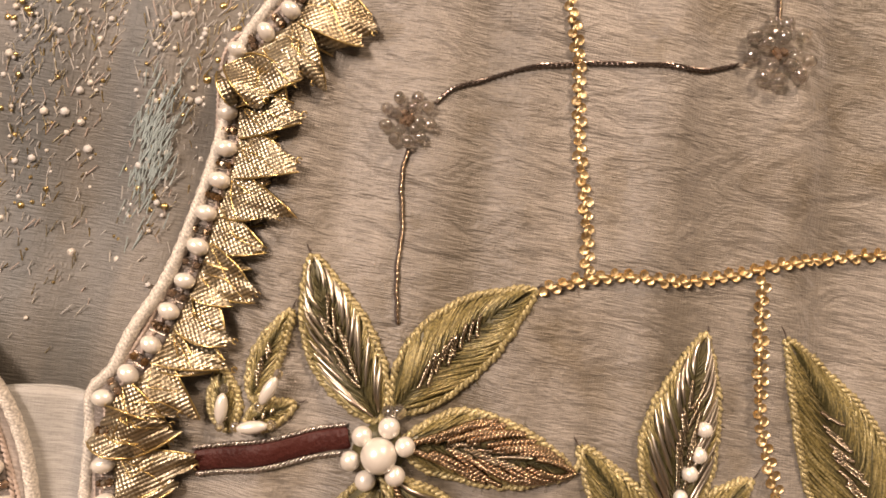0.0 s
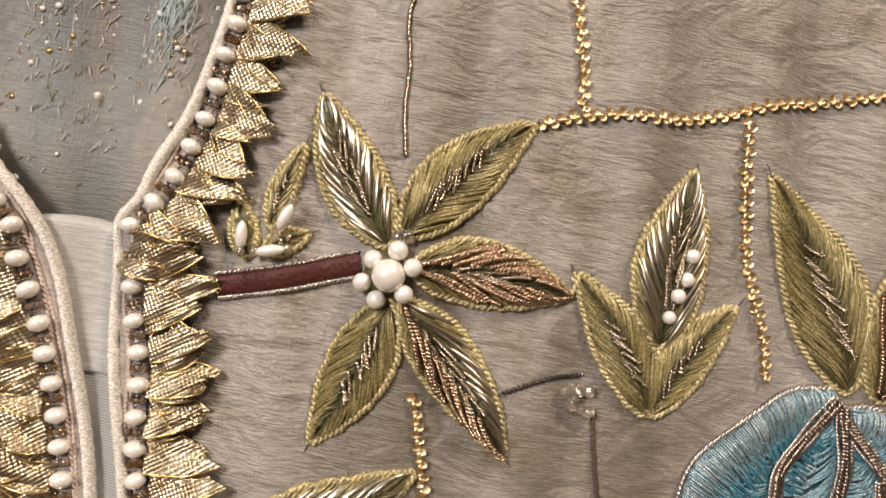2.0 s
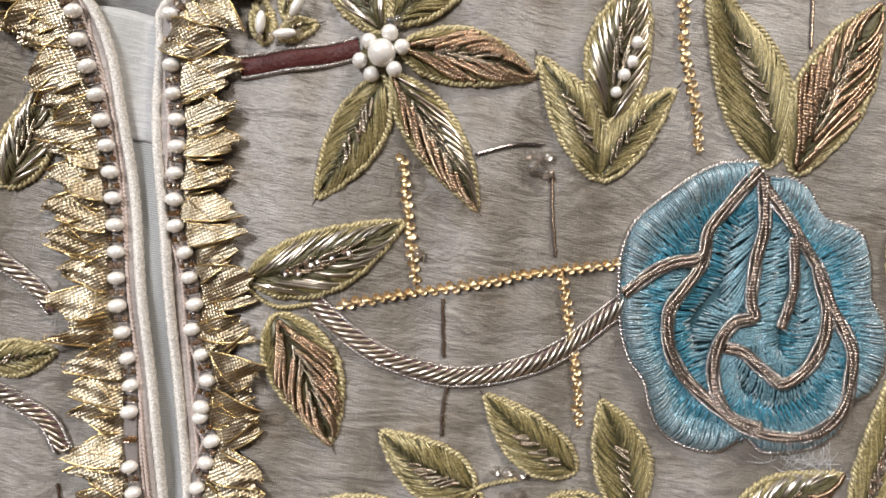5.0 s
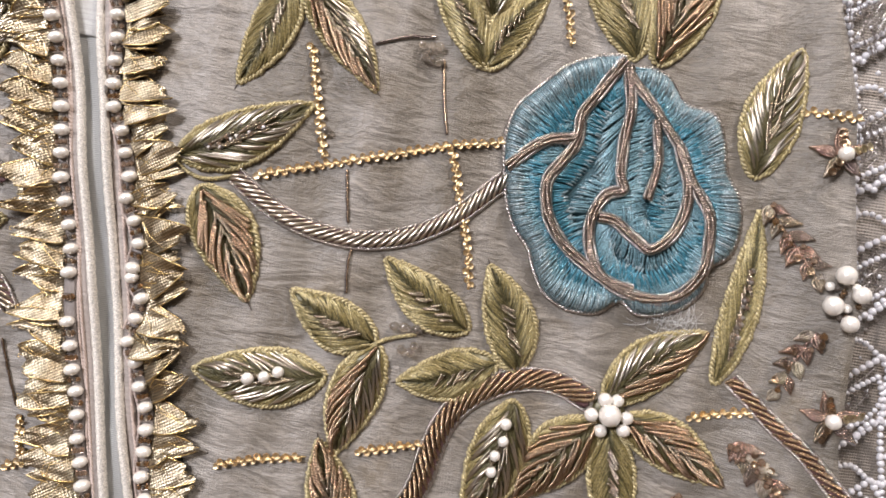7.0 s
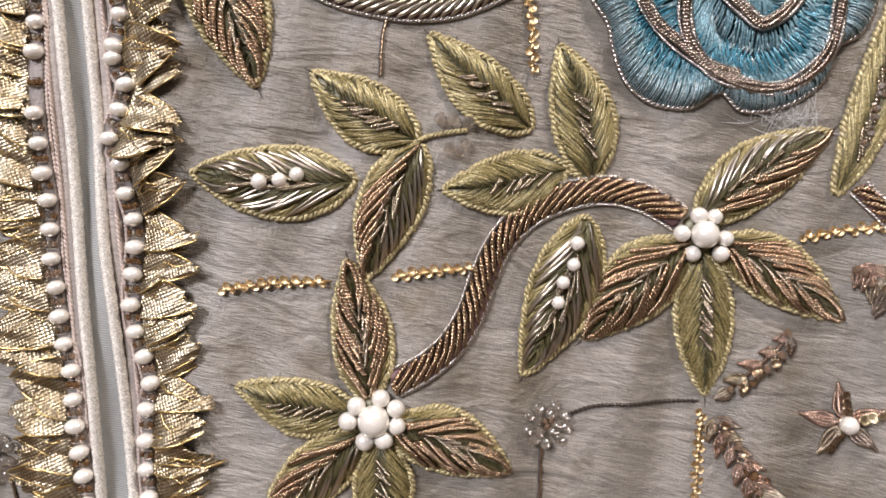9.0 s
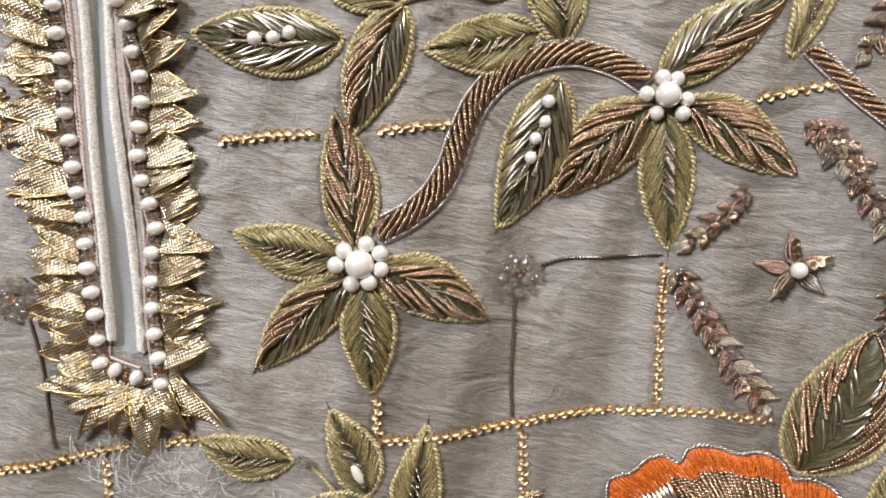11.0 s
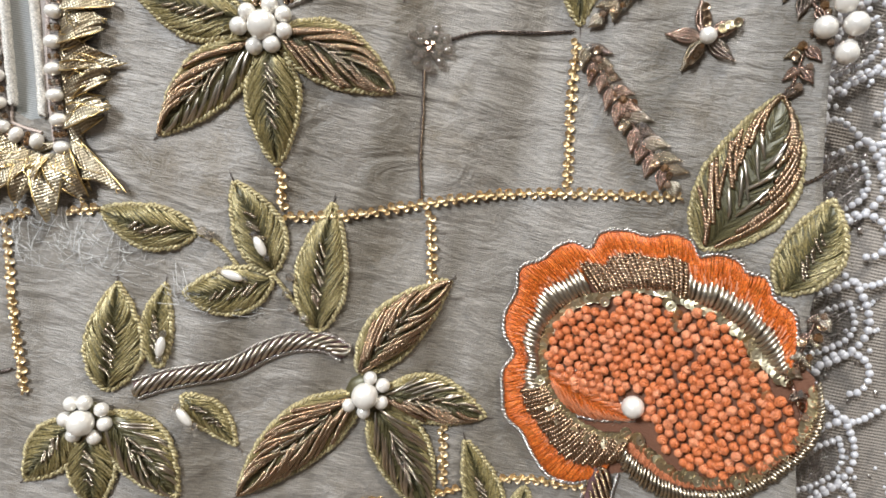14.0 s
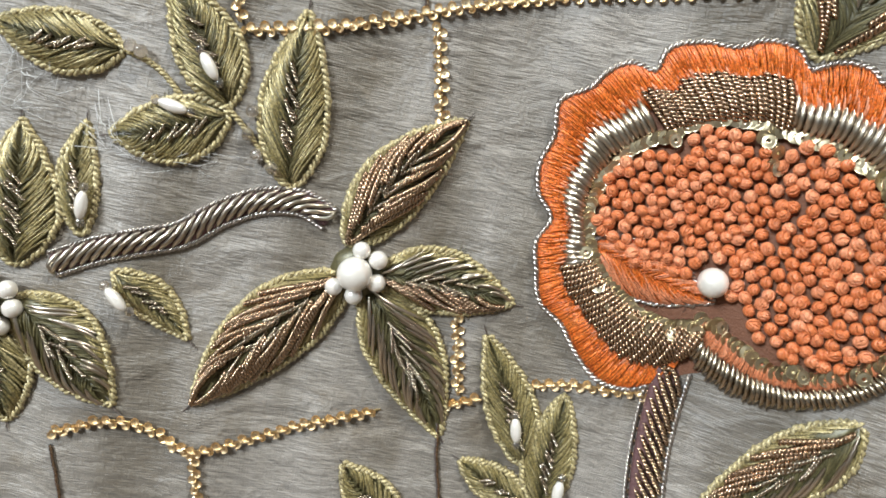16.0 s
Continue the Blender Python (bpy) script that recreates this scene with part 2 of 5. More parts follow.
PLUM = material("plum_velvet", (0.15, 0.075, 0.075), 0.55, vary=0.6, bump=0.8, bump_scale=900)
BLUE = material("blue_silk", (0.055, 0.170, 0.220), 0.3, 0.2, vary=1.0, other=(0.155, 0.27, 0.305), ply_sparkle=0.6)
BLUE_GREY = material("grey_blue_silk", (0.50, 0.485, 0.455), 0.3, 0.2, vary=1.0, other=(0.19, 0.275, 0.30), ply_sparkle=0.6)
BLUE_BRIGHT = material("bright_blue_silk", (0.075, 0.30, 0.43), 0.3, 0.2, vary=1.0, other=(0.04, 0.165, 0.215), ply_sparkle=0.6)
BLUE_GROUND = material("blue_ground", (0.03, 0.085, 0.105), 0.6, vary=0.5, bump=0.5)
ORANGE = material("orange_silk", (0.82, 0.26, 0.045), 0.38, 0.1, vary=1.0, other=(0.52, 0.115, 0.016), ply_sparkle=0.6, Specular_IOR_Level=0.4)
SALMON = material("salmon_silk", (0.74, 0.37, 0.22), 0.46, vary=0.95, other=(0.52, 0.17, 0.07), ply_sparkle=0.4)
KNOT = material("knot_silk", (0.90, 0.47, 0.28), 0.34, vary=1.0, other=(0.56, 0.165, 0.055), ply_sparkle=0.38, bump=0.25, bump_scale=1800, island=False)
RUST = material("rust_ground", (0.19, 0.075, 0.035), 0.7, vary=0.6, bump=0.6)
BLUE_PALE = material("pale_blue_silk", (0.45, 0.55, 0.55), 0.5, vary=0.6)
FLUFF = material("frayed_fibre", (0.66, 0.645, 0.62), 0.5, vary=0.5)
WHITE_BEAD = material("white_bead", (0.86, 0.85, 0.87), 0.18, 0.1, vary=0.9, other=(0.56, 0.55, 0.57), Coat_Weight=0.5)
PLASTER = material("painted_plaster", (0.30, 0.29, 0.28), 0.8, vary=0.3, other=(0.24, 0.23, 0.22), bump=0.3, bump_scale=120)
BOARDS = material("wooden_floor", (0.32, 0.22, 0.14), 0.5, vary=0.7, bump=0.3, bump_scale=60)


SWELL = [-0.0007, -0.0003, 0.0005, 0.0052, 0.0039, -0.0018, -0.0018, 0.0079, -0.0059, 0.0013, 0.0028, 0.0003, -0.0001, 0.0118, -0.0021, 0.0031, 0.0004, 0.0012, -0.0098, 0.0001, -0.0, -0.0004, -0.0123, 0.0002, -0.0011, 0.0014, 0.0002, 0.002]


# ---- shapes ----
def lie(x, z):
    """How far back the hanging cloth lies at a place of the front: slow swells and upright folds."""
    x, z = np.asarray(x, float), np.asarray(z, float)
    a, b = (np.clip(x, -0.17, 0.28) - 0.05) / 0.1, (np.clip(z, 0.85, 1.5) - 1.17) / 0.2
    y, k = 0.0, 0
    for i in range(7):
        for j in range(7 - i):
            y = y + SWELL[k] * a ** i * b ** j
            k += 1
    high = np.clip((z - 1.16) / 0.14, 0.45, 1)
    folds = 0.0012 * np.sin(x * 235 + 3 * np.sin(z * 9)) + 0.0004 * np.sin(x * 410 + z * 30) + 0.0003 * np.sin(z * 160 + x * 60)
    creases = 0.00035 * np.sin(95 * (0.75 * x + z) + 2.2 * np.sin(38 * x)) + 0.00025 * np.sin(140 * (x - 0.5 * z) + 1.7 * np.sin(50 * z))
    return y + folds * high + creases


def on(p, h=0.0):
    """Points of the cloth's front, from pairs x, z, lifted h towards the room."""
    p = np.atleast_2d(np.asarray(p, float))
    return np.stack([p[:, 0], lie(p[:, 0], p[:, 1]) - h, p[:, 1]], 1)


def resample(points, step=None, count=None):
    """Points at even steps along a smooth line through the given ones, and the line's directions."""
    p = np.asarray(points, float)
    d = np.r_[0, np.cumsum(np.linalg.norm(np.diff(p, axis=0), axis=1))]
    n = len(p)
    m = np.gradient(p, d, axis=0) if n > 2 else np.repeat((p[1:] - p[:1]) / d[-1], 2, 0)
    count = count or max(2, int(round(d[-1] / step)) + 1)
    s = np.linspace(0, d[-1], count)
    k = np.clip(np.searchsorted(d, s, "right") - 1, 0, n - 2)
    h = (d[k + 1] - d[k])[:, None]
    t = ((s - d[k]) / (d[k + 1] - d[k]))[:, None]
    q = (2 * t**3 - 3 * t**2 + 1) * p[k] + (t**3 - 2 * t**2 + t) * h * m[k] + (3 * t**2 - 2 * t**3) * p[k + 1] + (t**3 - t**2) * h * m[k + 1]
    g = np.gradient(q, axis=0)
    return q, g / np.maximum(np.linalg.norm(g, axis=1, keepdims=True), 1e-9)


class Shape:
    """Gathers pieces into one mesh with several materials."""
    links = {}

    def __init__(self):
        self.v, self.f, self.m, self.slots, self.n = [], [], [], [], 0

    def add(self, verts, faces, mat):
        if mat not in self.slots:
            self.slots.append(mat)
        self.v.append(np.asarray(verts, float))
        self.f.append(np.asarray(faces, int) + self.n)
        self.m.append((len(faces), self.slots.index(mat)))
        self.n += len(verts)

    def tube(self, pts, r, mat, sides=5, ends=0.35, flat=1.0):
        pts = np.asarray(pts, float)
        n = len(pts)
        r = np.full(n, r) if np.isscalar(r) else np.array(r, float)
        r[0], r[-1] = r[0] * ends, r[-1] * ends
        t = np.gradient(pts, axis=0)
        t /= np.maximum(np.linalg.norm(t, axis=1, keepdims=True), 1e-9)
        side = np.cross(t, (0, -1.0, 0))
        side /= np.maximum(np.linalg.norm(side, axis=1, keepdims=True), 1e-9)
        up = np.cross(side, t)
        a = np.linspace(0, 2 * math.pi, sides, endpoint=False)
        ring = pts[:, None] + r[:, None, None] * (np.cos(a)[None, :, None] * side[:, None] + flat * np.sin(a)[None, :, None] * up[:, None])
        key = (n, sides)
        if key not in Shape.links:
            Shape.links[key] = [(i * sides + j, i * sides + (j + 1) % sides, (i + 1) * sides + (j + 1) % sides, (i + 1) * sides + j) for i in range(n - 1) for j in range(sides)]
        self.add(ring.reshape(-1, 3), Shape.links[key], mat)

    def twist(self, pts, r, mat, pitch, depth=0.3, sides=5):
        """A tube with ridges at that pitch, as of a wound wire or a cord."""
        p = np.asarray(pts, float)
        d = np.r_[0, np.cumsum(np.linalg.norm(np.diff(p, axis=0), axis=1))]
        n = max(4, int(d[-1] / pitch) * 3 + 1)
        s = np.linspace(0, d[-1], n)
        q = np.stack([np.interp(s, d, p[:, i]) for i in range(3)], 1)
        self.tube(q, r * (1 - depth * np.array((0.0, 0.55, 1.0))[(np.arange(n) + len(self.v)) % 3]), mat, sides, 0.6)

    def rope(self, pts, r, mat, pitch, strands=2):
        """Strands wound round one another along a line."""
        p = np.asarray(pts, float)
        d = np.r_[0, np.cumsum(np.linalg.norm(np.diff(p, axis=0), axis=1))]
        n = max(6, int(d[-1] / pitch * 5))
        s = np.linspace(0, d[-1], n)
        q = np.stack([np.interp(s, d, p[:, i]) for i in range(3)], 1)
        t = np.gradient(q, axis=0)
        t /= np.maximum(np.linalg.norm(t, axis=1, keepdims=True), 1e-9)
        side = np.cross(t, (0, -1.0, 0))
        side /= np.maximum(np.linalg.norm(side, axis=1, keepdims=True), 1e-9)
        up = np.cross(side, t)
        for k in range(strands):
            a = (s / pitch + k / strands) * 2 * math.pi
            self.tube(q + r * 0.5 * (np.cos(a)[:, None] * side + np.sin(a)[:, None] * up), r * 0.56, mat, 4, 0.7)

    def grid(self, p, mat):
        rows, cols = p.shape[:2]
        f = [(i * cols + j, i * cols + j + 1, (i + 1) * cols + j + 1, (i + 1) * cols + j) for i in range(rows - 1) for j in range(cols - 1)]
        self.add(p.reshape(-1, 3), f, mat)

    def ball(self, c, r, mat, flat=1.0, level=1):
        v, f = BALLS[level]
        self.add(v * np.array((r, r * flat, r)) + np.asarray(c), f, mat)

    def mesh(self, name, smooth=True):
        me = bpy.data.meshes.new(name)
        faces = [tuple(x) for f in self.f for x in f.tolist()]
        me.from_pydata(np.concatenate(self.v).tolist(), [], faces)
        for slot in self.slots:
            me.materials.append(slot)
        index = np.concatenate([np.full(n, i) for n, i in self.m])
        me.polygons.foreach_set("material_index", index.astype(np.int32))
        me.polygons.foreach_set("use_smooth", np.full(len(faces), smooth))
        me.update()
        return me


def ball_mesh(level):
    bm = bmesh.new()
    bmesh.ops.create_icosphere(bm, subdivisions=level, radius=1)
    v = np.array([x.co[:] for x in bm.verts])
    f = np.array([[x.index for x in y.verts] for y in bm.faces])
    bm.free()
    return v, f


BALLS = {1: ball_mesh(1), 2: ball_mesh(2), 3: ball_mesh(3)}


def part(name, shape, parent, label="", smooth=True):
    ob = new(name, shape.mesh(name, smooth) if isinstance(shape, Shape) else shape)
    ob.parent = parent
    return tagged(ob, label)


def shared(name, mat, build, smooth=True):
    s = Shape()
    build(s, mat)
    return s.mesh(name, smooth)


def unit_pearl(s, mat):
    v, f = BALLS[3]
    s.add(v, f, mat)


PEARL_MESH = shared("pearl", PEARL, unit_pearl)
BARREL_MESH = shared("barrel_pearl", PEARL, lambda s, m: s.add(BALLS[3][0] * np.array((1.12, 1, 0.86)), BALLS[3][1], m))
OVAL_MESH = shared("oval_pearl", PEARL, lambda s, m: s.add(BALLS[3][0] * np.array((0.42, 0.42, 1)), BALLS[3][1], m))
CRYSTAL_MESH = shared("crystal", CRYSTAL, lambda s, m: s.add(BALLS[3][0] * np.array((0.88, 0.88, 1)), BALLS[3][1], m))


def disc(s, mat):
    """A cupped sequin of radius 1 with a hole, facing -y."""
    n = 10
    a = np.linspace(0, 2 * math.pi, n, endpoint=False)
    rings = [np.stack([r * np.cos(a), np.full(n, y), r * np.sin(a)], 1) for r, y in ((0.16, -0.02), (0.5, -0.04), (0.8, -0.14), (1.0, -0.34), (0.98, -0.22), (0.5, 0.08))]
    f = [(i * n + j, i * n + (j + 1) % n, (i + 1) * n + (j + 1) % n, (i + 1) * n + j) for i in range(5) for j in range(n)]
    s.add(np.concatenate(rings), f, mat)


SEQUIN_MESH = shared("sequin", GOLD, disc, False)


def flat_disc(s, mat):
    """A flat sequin of radius 1 with a hole and a raised rim, facing -y."""
    n = 14
    a = np.linspace(0, 2 * math.pi, n, endpoint=False)
    rings = [np.stack([r * np.cos(a), np.full(n, y), r * np.sin(a)], 1) for r, y in ((0.24, 0.05), (0.24, -0.05), (0.36, -0.10), (0.86, -0.05), (1.0, -0.10), (1.0, 0.05), (0.24, 0.05))]
    f = [(i * n + j, i * n + (j + 1) % n, (i + 1) * n + (j + 1) % n, (i + 1) * n + j) for i in range(6) for j in range(n)]
    s.add(np.concatenate(rings), f, mat)


FLAT_SEQUIN_MESH = shared("sequin", PALE_GOLD, flat_disc, False)
BUGLE_MESH = shared("bugle_bead", GOLD, lambda s, m: s.tube([(0, 0, -1), (0, 0, -0.9), (0, 0, 0.9), (0, 0, 1)], 0.42, m, 6))
PALE_SEQUIN_MESH = shared("sequin", PALE_GOLD, disc)
BRONZE_SEQUIN_MESH = shared("sequin", BRONZE, disc)


def place(name, mesh, parent, p, h, size, turn=(0, 0, 0), label=""):
    ob = new(name, mesh)
    q = on(p, h)[0]
    ob.parent = parent
    ob.matrix_basis = pose(*q, *turn) @ Matrix.Diagonal((size, size, size, 1))
    return tagged(ob, label)


# ---- room ----
def box(name, lo, hi, mat, label):
    s = Shape()
    v = [(x, y, z) for x in (lo[0], hi[0]) for y in (lo[1], hi[1]) for z in (lo[2], hi[2])]
    s.add(v, [(0, 1, 3, 2), (4, 6, 7, 5), (0, 4, 5, 1), (2, 3, 7, 6), (0, 2, 6, 4), (1, 5, 7, 3)], mat)
    return tagged(new(name, s.mesh(name, False)), label, "wall", kind="structure")


box("floor", (-2.4, -2.1, -0.1), (1.7, 0.2, 0), BOARDS, "plain brown wooden floor of the room")
box("ceiling", (-2.4, -2.1, 2.8), (1.7, 0.2, 2.9), PLASTER, "plain pale plaster ceiling")
box("wall_north", (-2.4, 0.075, 0), (1.7, 0.2, 2.8), PLASTER, "plain pale wall behind the hanging garments")
box("wall_west", (-2.5, -2.1, 0), (-2.4, 0.2, 2.8), PLASTER, "plain pale side wall")
box("wall_east", (1.7, -2.1, 0), (1.8, 0.2, 2.8), PLASTER, "plain pale side wall")
box("wall_south_low", (-2.4, -2.2, 0), (1.7, -2.1, 1.88), PLASTER, "plain pale wall under the window")
box("wall_south_top", (-2.4, -2.2, 2.68), (1.7, -2.1, 2.8), PLASTER, "plain pale wall over the window")
box("wall_south_side", (-1.05, -2.2, 1.88), (1.7, -2.1, 2.68), PLASTER, "plain pale wall beside the window")
box("wall_south_end", (-2.4, -2.2, 1.88), (-1.95, -2.1, 2.68), PLASTER, "plain pale wall beside the window")

# ---- the tunic ----
tunic = tagged(new("embroidered_tunic"), "sheer grey-beige tunic with beaded floral embroidery, hanging on a wall", "garment")

# neckline and slit
NECK_R = [(-0.0352, 1.3920), (-0.0416, 1.3805), (-0.0439, 1.3727), (-0.0432, 1.3607), (-0.0440, 1.3509), (-0.0460, 1.3386), (-0.0489, 1.3263), (-0.0531, 1.3150), (-0.0551, 1.3077), (-0.0591, 1.3017), (-0.0581, 1.2962), (-0.0556, 1.2753), (-0.0488, 1.2479), (-0.0424, 1.2199), (-0.0367, 1.1972), (-0.0323, 1.1794), (-0.0267, 1.1560), (-0.0207, 1.1352), (-0.0153, 1.1140), (-0.0080, 1.0867)]
NECK_L = [(-0.0954, 1.3210), (-0.0875, 1.3118), (-0.0781, 1.3028), (-0.0726, 1.2948), (-0.0701, 1.2897), (-0.0647, 1.2737), (-0.0582, 1.2535), (-0.0512, 1.2257), (-0.0434, 1.1960), (-0.0385, 1.1755), (-0.0316, 1.1479), (-0.0245, 1.1197), (-0.0174, 1.0879)]
PEARL_R = [(-0.0315, 1.3920), (-0.0332, 1.3865), (-0.0378, 1.3814), (-0.0432, 1.3765), (-0.0435, 1.3704), (-0.0425, 1.3632), (-0.0414, 1.3559), (-0.0417, 1.3489), (-0.0431, 1.3418), (-0.0437, 1.3345), (-0.0449, 1.3273), (-0.0468, 1.3205), (-0.0488, 1.3138), (-0.0515, 1.3072), (-0.0559, 1.3016), (-0.0531, 1.2887), (-0.0516, 1.2817), (-0.0495, 1.2750), (-0.0485, 1.2683), (-0.0478, 1.2613), (-0.0470, 1.2544), (-0.0456, 1.2474), (-0.0424, 1.2410), (-0.0400, 1.2346), (-0.0375, 1.2278), (-0.0371, 1.2208), (-0.0336, 1.2149), (-0.0308, 1.2084), (-0.0314, 1.2008), (-0.0312, 1.1978), (-0.0272, 1.1922), (-0.0278, 1.1859), (-0.0290, 1.1788), (-0.0251, 1.1730), (-0.0224, 1.1664), (-0.0196, 1.1604), (-0.0182, 1.1537), (-0.0179, 1.1470), (-0.0169, 1.1397), (-0.0152, 1.1333), (-0.0120, 1.1275), (-0.0093, 1.1211), (-0.0093, 1.1143), (-0.0082, 1.1064), (-0.0068, 1.0994), (-0.0049, 1.0927), (-0.0029, 1.0862), (-0.0008, 1.0793)]
PEARL_L = [(-0.0953, 1.3136), (-0.0895, 1.3078), (-0.0836, 1.3022), (-0.0797, 1.2975), (-0.0775, 1.2908), (-0.0744, 1.2844), (-0.0714, 1.2778), (-0.0691, 1.2715), (-0.0671, 1.2652), (-0.0651, 1.2584), (-0.0634, 1.2516), (-0.0617, 1.2447), (-0.0603, 1.2377), (-0.0590, 1.2309), (-0.0575, 1.2236), (-0.0553, 1.2169), (-0.0532, 1.2102), (-0.0511, 1.2029), (-0.0501, 1.1959), (-0.0474, 1.1815), (-0.0457, 1.1743), (-0.0437, 1.1674), (-0.0416, 1.1609), (-0.0402, 1.1539), (-0.0389, 1.1469), (-0.0368, 1.1399), (-0.0348, 1.1331), (-0.0324, 1.1267), (-0.0296, 1.1202), (-0.0277, 1.1134), (-0.0262, 1.1068), (-0.0241, 1.1007), (-0.0224, 1.0945), (-0.0207, 1.0875), (-0.0190, 1.0811), (-0.0147, 1.0799), (-0.0080, 1.0795)]
EDGE_R = [(0.1573, 1.3434), (0.1628, 1.3136), (0.1709, 1.2854), (0.1734, 1.2626), (0.1795, 1.2261), (0.1816, 1.1872), (0.1858, 1.1640), (0.1893, 1.1345), (0.1937, 1.1128), (0.1987, 1.0946), (0.1995, 1.0744), (0.2046, 1.0423), (0.2124, 1.0119)]


def side_of(line, z):
    p = np.array(sorted(line, key=lambda q: q[1]))
    return np.interp(z, p[:, 1], p[:, 0])


def cloth():
    """The front in two halves above the slit's foot and one sheet below it."""
    foot = NECK_R[-1][1] - 0.002
    s = Shape()
    zs = np.r_[np.linspace(0.72, foot, 130), np.linspace(foot + 0.0016, 1.52, 215)]
    middle = (NECK_R[-1][0] + NECK_L[-1][0]) / 2
    for edge, other in ((NECK_R, EDGE_R), (NECK_L, None)):
        a = np.where(zs > foot, side_of(edge, zs), middle)
        if other:
            a = a + np.clip(zs - NECK_R[0][1], 0, 1) * 0.9
            b = side_of(other, zs)
        else:
            a = a - np.clip(zs - NECK_L[0][1], 0, 1) * 1.2
            b = np.full(len(zs), -0.24)
        u = np.linspace(0, 1, 120)
        x = a[:, None] + (b - a)[:, None] * u[None]
        z = np.repeat(zs[:, None], len(u), 1)
        p = on(np.stack([x.ravel(), z.ravel()], 1), 0).reshape(len(zs), len(u), 3)
        s.grid(p if other else p[:, ::-1], ORGANZA)
    ob = part("front_panel", s, tunic, "sheer grey-beige organza front with soft upright folds")
    bm = bmesh.new()
    bm.from_mesh(ob.data)
    bmesh.ops.remove_doubles(bm, verts=bm.verts, dist=0.00002)
    bm.to_mesh(ob.data)
    bm.free()
    thick = ob.modifiers.new("thickness", "SOLIDIFY")
    thick.thickness, thick.offset = 0.0003, 0
    # the lining behind the neck, seen through the opening
    s = Shape()
    xs, zs = np.linspace(-0.24, 0.16, 60), np.linspace(0.95, 1.52, 80)
    x, z = np.meshgrid(xs, zs)
    back = 0.0045 + 0.002 * np.sin(x * 60 + z * 20) + 0.0015 * np.sin(z * 90)
    s.grid(np.stack([x, lie(x, z) + back, z], 2), LINING)
    s.grid(np.stack([x, lie(x, z) + back + 0.0015, z], 2), LINING)
    lining = part("back_panel", s, tunic, "dark grey sheer back panel seen inside the neck")
    rnd = random.Random(5)
    s = Shape()
    for _ in range(9000):
        x, z = rnd.uniform(-0.17, -0.03), rnd.uniform(1.305, 1.44)
        y = float(lie(x, z)) + 0.0045 + 0.002 * math.sin(x * 60 + z * 20) + 0.0015 * math.sin(z * 90)
        thin = max(0.06, min(1.0, (z - 1.315) / 0.06))
        if rnd.random() > thin:
            continue
        kind = rnd.random()
        if kind < 0.2:
            s.ball((x, y, z), rnd.choice((0.0004, 0.0005, 0.0007, 0.0010)) * rnd.uniform(0.7, 1.1), rnd.choice((FLUFF, PIPING, GOLD_WIRE)), 0.5, 1)
        else:
            d = rnd.uniform(0.001, 0.003)
            lean = rnd.uniform(-0.5, 0.9)
            s.tube([(x, y, z), (x + d * lean, y - 0.0002, z + d)], rnd.uniform(0.0002, 0.00042), rnd.choice((GOLD_WIRE, FLUFF, FLUFF, PINK, PIPING, PALE_GOLD)), 4)
    tagged(part("scattered_bead", s, lining, "faint scattered beads and metal threads on the back"), kind="stuff")
    s = Shape()
    for k in range(190):
        x, z = -0.0585 + rnd.gauss(0, 0.0024), 1.352 + rnd.gauss(0, 0.008)
        y = float(lie(x, z)) + 0.0043 + 0.002 * math.sin(x * 60 + z * 20) + 0.0015 * math.sin(z * 90)
        s.tube([(x, y, z), (x + rnd.uniform(0, 0.002), y - 0.0005, z + 0.0035)], 0.0004, BLUE_PALE, 4)
    tagged(part("blue_patch", s, lining, "pale blue stitched patch"), kind="stuff")
    # the facing inside the slit
    for name, mat, half, lift, label, z0, z1 in (("facing", RIB, 0.010, 0.0011, "ribbed grey-green facing inside the slit", foot - 0.004, 1.300), ("facing_flap", FACING, 0.0085, 0.0005, "pale sheer flap at the top of the slit", 1.268, 1.2995)):
        s = Shape()
        zs = np.linspace(z0, z1, 60)
        mid = (side_of(NECK_R, zs) + side_of(NECK_L, zs)) / 2
        wide = np.maximum((side_of(NECK_R, zs) - side_of(NECK_L, zs)) / 2 + 0.002, 0.003)
        u = np.linspace(-1, 1, 14)
        x = mid[:, None] + wide[:, None] * u[None]
        z = np.repeat(zs[:, None], len(u), 1) + 0.0016 * (1 - u[None] ** 2) * (zs == z1)[:, None]
        y = lie(x, z) + lift - 0.0006 * u[None] ** 2 + 0.00012 * np.sin(u[None] * 5 + z * 300)
        s.grid(np.stack([x, y, z], 2), mat)
        ob = part(name, s, tunic, label)
        thick = ob.modifiers.new("thickness", "SOLIDIFY")
        thick.thickness = 0.0004


